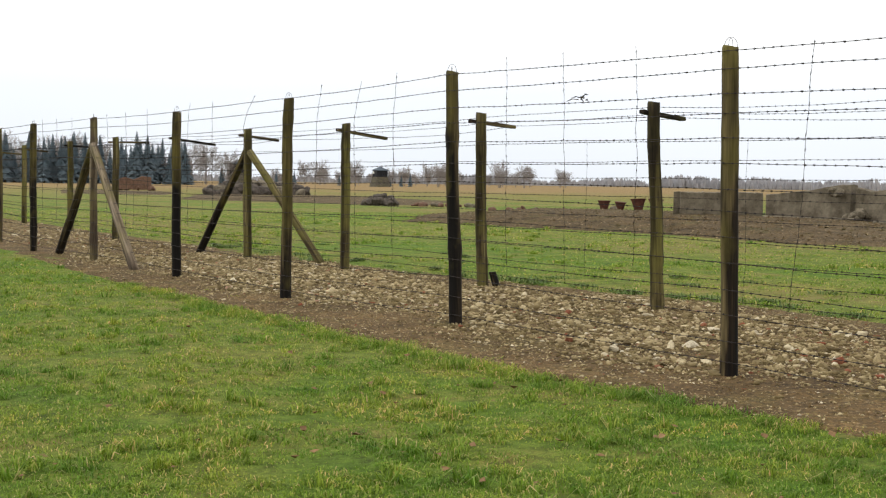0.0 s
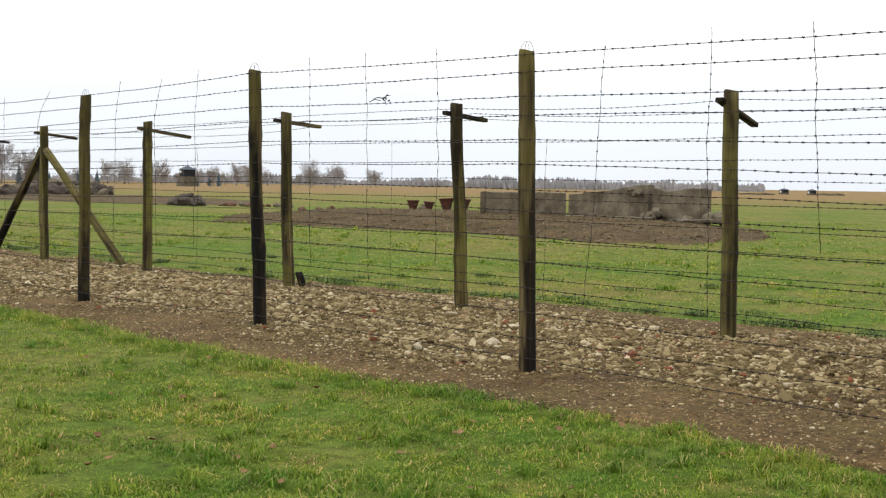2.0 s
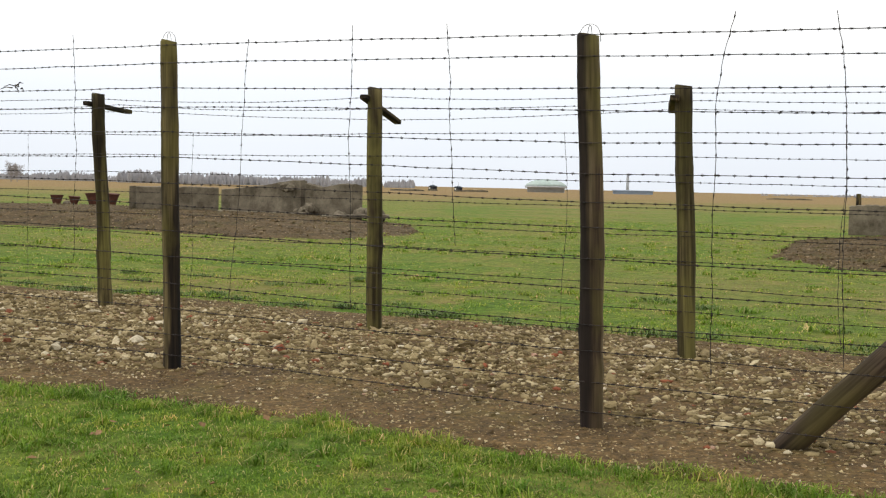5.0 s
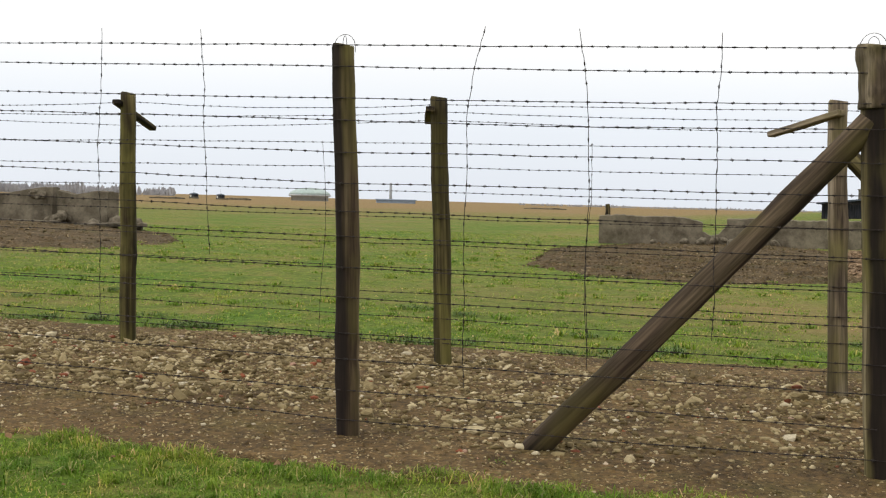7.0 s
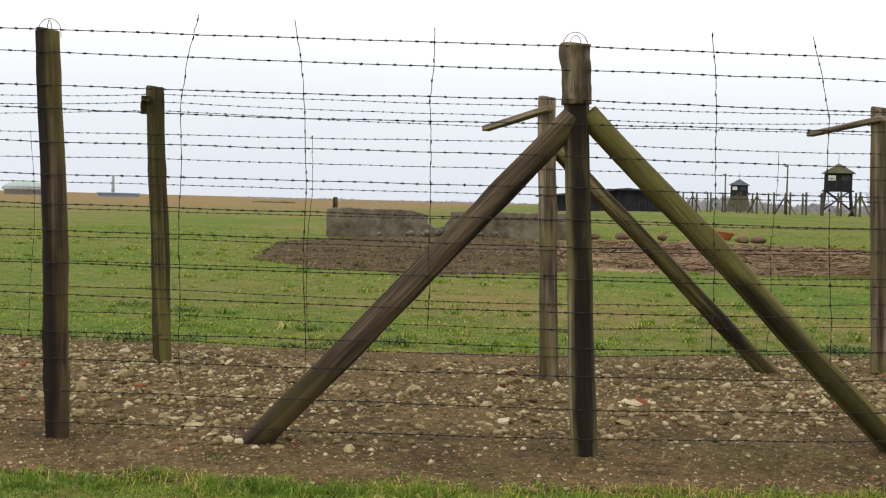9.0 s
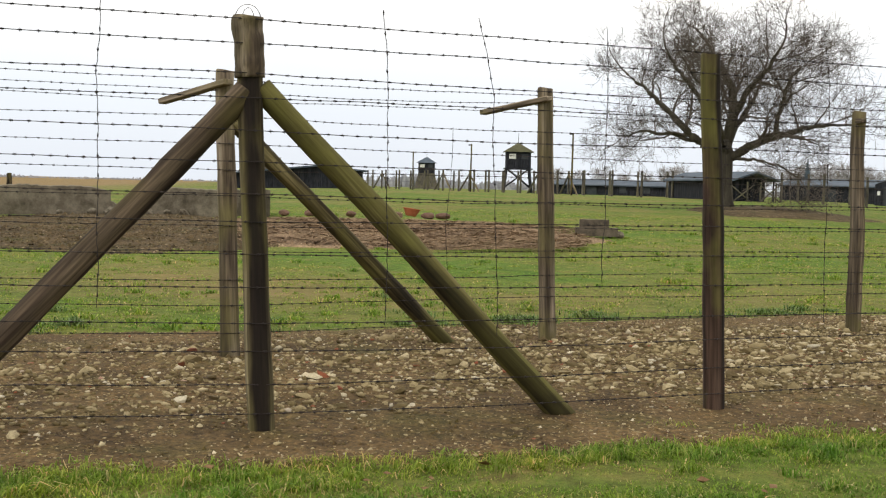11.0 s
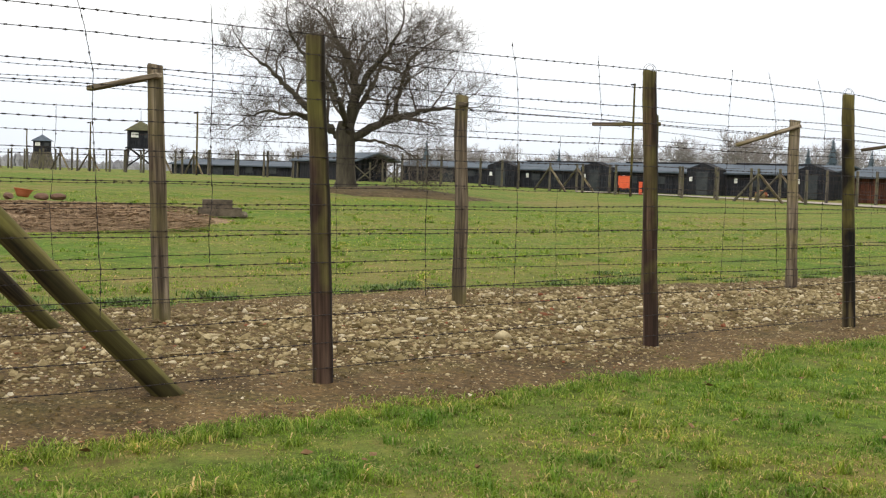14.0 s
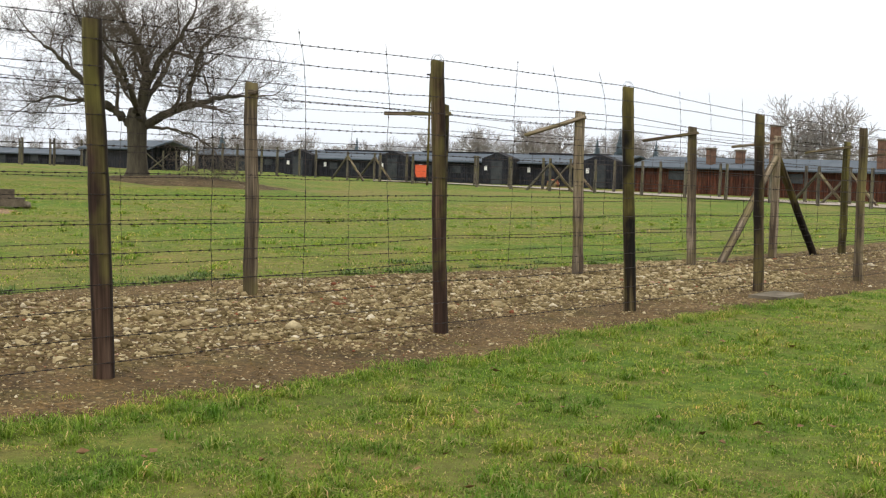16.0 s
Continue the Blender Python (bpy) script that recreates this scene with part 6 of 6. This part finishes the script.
def build_straw():
    """Loose straw and chips on the heap."""
    rng = np.random.default_rng(9)
    m = 9000
    az, r = rng.uniform(-16, 1, m), rng.uniform(28.5, 44, m)
    verts, faces = [], []
    for a0, rr in zip(az, r):
        x, y = at(a0, rr)
        a, s = rng.uniform(0, 6.28), rng.uniform(0.08, 0.28)
        dx, dy = math.cos(a) * s, math.sin(a) * s
        wx, wy = -math.sin(a) * 0.014, math.cos(a) * 0.014
        inside = smoothstep(28, 33, rr) * (1 - smoothstep(38, 45, rr)) * smoothstep(-17, -11, a0) * (1 - smoothstep(-2, 1.5, a0))
        if inside < 0.06:
            continue
        z = ground_z(x, y) + 0.05 + 0.24 * inside + rng.uniform(0, 0.05)
        i = len(verts)
        e = rng.uniform(-0.06, 0.06)
        verts += [(x - dx - wx, y - dy - wy, z), (x - dx + wx, y - dy + wy, z + 0.012), (x + dx + wx, y + dy + wy, z + e), (x + dx - wx, y + dy - wy, z + e)]
        faces += [(i, i + 1, i + 2), (i, i + 2, i + 3)]
    ob = new("loose_straw", raw_mesh("loose_straw", verts, faces, chip_mat))
    tagged(ob, "loose pale straw and wood chips on the heap", "straw", kind="stuff")


build_straw()


def build_weeds():
    """A slab by the post, a dark stake, a twig clump caught in the wires."""
    s = root("stone_slab", 8.66, -16.15, 0.02, "flat grey stone slab lying beside a fence post", "slab", turn=-72)
    bm = box_bm([((0, 0, 0.0), (0.85, 0.42, 0.07))], 0.0)
    bmesh.ops.subdivide_edges(bm, edges=bm.edges[:], cuts=4, use_grid_fill=True)
    for v in bm.verts:
        v.co += Vector((noise.noise(v.co * 6), noise.noise(v.co * 6 + Vector((5, 0, 0))), 0.3 * noise.noise(v.co * 9))) * 0.02
    part("slab", bm, concrete_mat, s)
    cl = root("twig_clump", 6.06, 5.48, 2.29, "small dark clump of dry twigs caught on the barbed wire", "twigs")
    rng = random.Random(3)
    for k in range(9):
        cv, cf = [], []
        a = Vector((rng.uniform(-0.03, 0.03), rng.uniform(-0.03, 0.03), rng.uniform(-0.02, 0.02)))
        b2 = a + Vector((rng.uniform(-0.05, 0.05), rng.uniform(-0.02, 0.13) * (1 if k % 2 else -0.5), rng.uniform(-0.05, 0.03)))
        tube([a, a.lerp(b2, 0.5) + Vector((0, 0, 0.015)), b2], [0.006, 0.005, 0.002], 4, cv, cf)
        child("twig", raw_mesh("twig", cv, cf, wood_dark), cl)
    st = root("wooden_stake", 9.62, 11.12, 0.0, "short dark stake leaning against a fence post", "stake")
    log_part("stake", st, (0.05, -0.06, -0.1), (-0.02, 0.0, 0.22), 0.06, 0.05, 61, wood_dark, "", 0)


build_weeds()


# ---------------------------------------------------------------- stones of the strip
def stone_field():
    rng = np.random.default_rng(4)
    ico = [rock_mesh("stone", 200 + k, stone_mat, 1, 0.60, 0.34) for k in range(8)]
    bodies = []
    for me in ico:
        co = np.empty(len(me.vertices) * 3, dtype=np.float32)
        me.vertices.foreach_get("co", co)
        tri = np.array([tuple(p.vertices) for p in me.polygons])
        bodies.append((co.reshape(-1, 3), tri))
    count = 175000
    y = np.concatenate([rng.uniform(-20, 20, int(count * 0.72)), rng.uniform(-34, 46, count - int(count * 0.72))])
    f, b2 = np.interp(y, FY, FX), np.interp(y, BY, BX)
    u = rng.uniform(0.03, 0.99, count)
    sparse = np.exp(-((y + 3.0) / 4.5) ** 2)
    wav = 0.05 * np.sin(y * 0.9) + 0.04 * np.sin(y * 2.3 + 1)
    near_edge = np.clip((u - 0.13 - wav) / 0.16, 0, 1) * np.clip((0.97 + wav - u) / 0.16, 0, 1)
    xx = f + (b2 - f) * u
    patch = np.array([noise.noise((a * 1.1, b * 1.1, 4.0)) + 0.6 * noise.noise((a * 2.9, b * 2.9, 8.0)) for a, b in zip(xx, y)])
    patch = np.clip(0.80 + 0.9 * patch, 0.25, 1.0)
    keep = rng.random(count) < (0.30 + 0.70 * near_edge * patch) * (1 - 0.6 * sparse)
    y, f, b2, u = y[keep], f[keep], b2[keep], u[keep]
    near_edge, sparse = near_edge[keep], sparse[keep]
    x = f + (b2 - f) * u
    m = len(x)
    size = np.clip(rng.lognormal(-4.22, 0.50, m), 0.006, 0.07) * (0.45 + 0.57 * near_edge)
    return rng, ico, bodies, x, y, u, size


def build_stones():
    rng, ico, bodies, x, y, u, size = stone_field()
    m = len(x)
    z = np.array([strip_z(a, b, c) for a, b, c in zip(u, x, y)]) + 0.004 + size * rng.uniform(0.0, 0.28, m)
    yaw, tip, roll = rng.uniform(0, 6.283, m), rng.normal(0, 0.25, m), rng.normal(0, 0.25, m)
    kind = rng.integers(0, len(bodies), m)
    stretch = rng.uniform(0.75, 1.7, m)
    order = np.lexsort((-size, ~((np.abs(y + 1.0) < 7.0) & (u < 0.75))))
    singles = set(order[:300].tolist())
    for i in order[:300]:
        ob = child("stone", ico[kind[i]], strip)
        ob.matrix_basis = pose(x[i], y[i], z[i], math.degrees(tip[i]), math.degrees(roll[i]), math.degrees(yaw[i])) @ Matrix.Diagonal((size[i] * stretch[i], size[i], size[i], 1))
    all_v, all_f, start = [], [], 0
    for k, (co, tri) in enumerate(bodies):
        idx = np.array([i for i in np.nonzero(kind == k)[0] if i not in singles])
        s = size[idx]
        base = co[None] * np.stack([s * stretch[idx], s, s], 1)[:, None]
        ct, stp = np.cos(tip[idx]), np.sin(tip[idx])
        yy = base[..., 1] * ct[:, None] - base[..., 2] * stp[:, None]
        zz = base[..., 1] * stp[:, None] + base[..., 2] * ct[:, None]
        cy, sy = np.cos(yaw[idx]), np.sin(yaw[idx])
        xx = base[..., 0] * cy[:, None] - yy * sy[:, None]
        y2 = base[..., 0] * sy[:, None] + yy * cy[:, None]
        v = np.stack([xx + x[idx][:, None], y2 + y[idx][:, None], zz + z[idx][:, None]], -1)
        all_v.append(v.reshape(-1, 3))
        all_f.append((tri[None] + (np.arange(len(idx)) * len(co))[:, None, None] + start).reshape(-1, 3))
        start += len(idx) * len(co)
    ob = new("gravel_stones", raw_mesh("gravel_stones", np.concatenate(all_v), np.concatenate(all_f), stone_mat))
    tagged(ob, "pale field stones and rubble strewn over the strip", "stones", kind="stuff")


build_stones()


def scatter_stuff(name, x, y, z, size, seed, label, mat):
    """Many small angular lumps in one mesh."""
    rng = np.random.default_rng(seed)
    base = np.array([(1, 0, 0), (-0.9, 0.1, 0), (0.1, 0.9, 0.05), (-0.1, -1, 0), (0.1, 0.1, 0.75)])
    tri = np.array([(0, 2, 4), (2, 1, 4), (1, 3, 4), (3, 0, 4)])
    m = len(x)
    a = rng.uniform(0, 6.283, m)
    shape = base[None] * (size[:, None] * rng.uniform(0.6, 1.3, (m, 3)))[:, None, :]
    shape = shape + rng.normal(0, 0.18, shape.shape) * size[:, None, None]
    c, sn = np.cos(a)[:, None], np.sin(a)[:, None]
    v = np.stack([shape[..., 0] * c - shape[..., 1] * sn + x[:, None], shape[..., 0] * sn + shape[..., 1] * c + y[:, None], shape[..., 2] + z[:, None]], -1)
    f = tri[None] + (np.arange(m) * 5)[:, None, None]
    ob = new(name, raw_mesh(name, v.reshape(-1, 3), f.reshape(-1, 3), mat))
    tagged(ob, label, "stones", kind="stuff")


def build_crumbs():
    rng = np.random.default_rng(31)
    m = 90000
    y = rng.normal(-1.5, 8.5, m)
    u = rng.random(m) ** 1.4 * 0.96 + 0.02
    f, b2 = np.interp(y, FY, FX), np.interp(y, BY, BX)
    x = f + (b2 - f) * u
    z = np.array([strip_z(a, b, c) for a, b, c in zip(u, x, y)])
    size = np.clip(rng.lognormal(-4.85, 0.5, m), 0.004, 0.024)
    pale = rng.random(m) < 0.30
    scatter_stuff("soil_crumbs", x[~pale], y[~pale], z[~pale], size[~pale], 5, "brown crumbs of soil on the bare strip", soil_mat)
    scatter_stuff("small_pebbles", x[pale], y[pale], z[pale] + 0.002, size[pale] * 0.9, 6, "small pale pebbles on the bare strip", stone_mat)


def build_mound_rubble():
    """Loose stones lying on the three near mounds, dropped onto their surface."""
    rng = np.random.default_rng(33)
    bpy.context.view_layer.update()
    near = [ob for ob in scene.objects if ob.name in ("rubble_mound", "rubble_mound.001", "straw_mound")]
    for ob, count, mat, lo in zip(near, (9000, 12000, 6000), (mound_mat, mound_mat, chip_mat), (-3.6, -3.7, -3.5)):
        co = np.array([v.co[:] for v in ob.data.vertices])
        ring = co.reshape(17, -1, 3)
        k, j = rng.integers(0, 16, count), rng.integers(0, ring.shape[1], count)
        k = np.clip((16 * (1 - np.sqrt(rng.random(count)))).astype(int), 0, 15)
        t = rng.random(count)[:, None]
        w = rng.random(count)[:, None]
        j2 = (j + 1) % ring.shape[1]
        p = (ring[k, j] * (1 - t) + ring[k + 1, j] * t) * (1 - w) + (ring[k, j2] * (1 - t) + ring[k + 1, j2] * t) * w
        size = np.clip(rng.lognormal(lo, 0.5, count), 0.012, 0.10)
        scatter_stuff("mound_rubble", p[:, 0], p[:, 1], p[:, 2], size, 40 + count, "loose stones and broken bits strewn over the mound", mat)


build_crumbs()
build_mound_rubble()
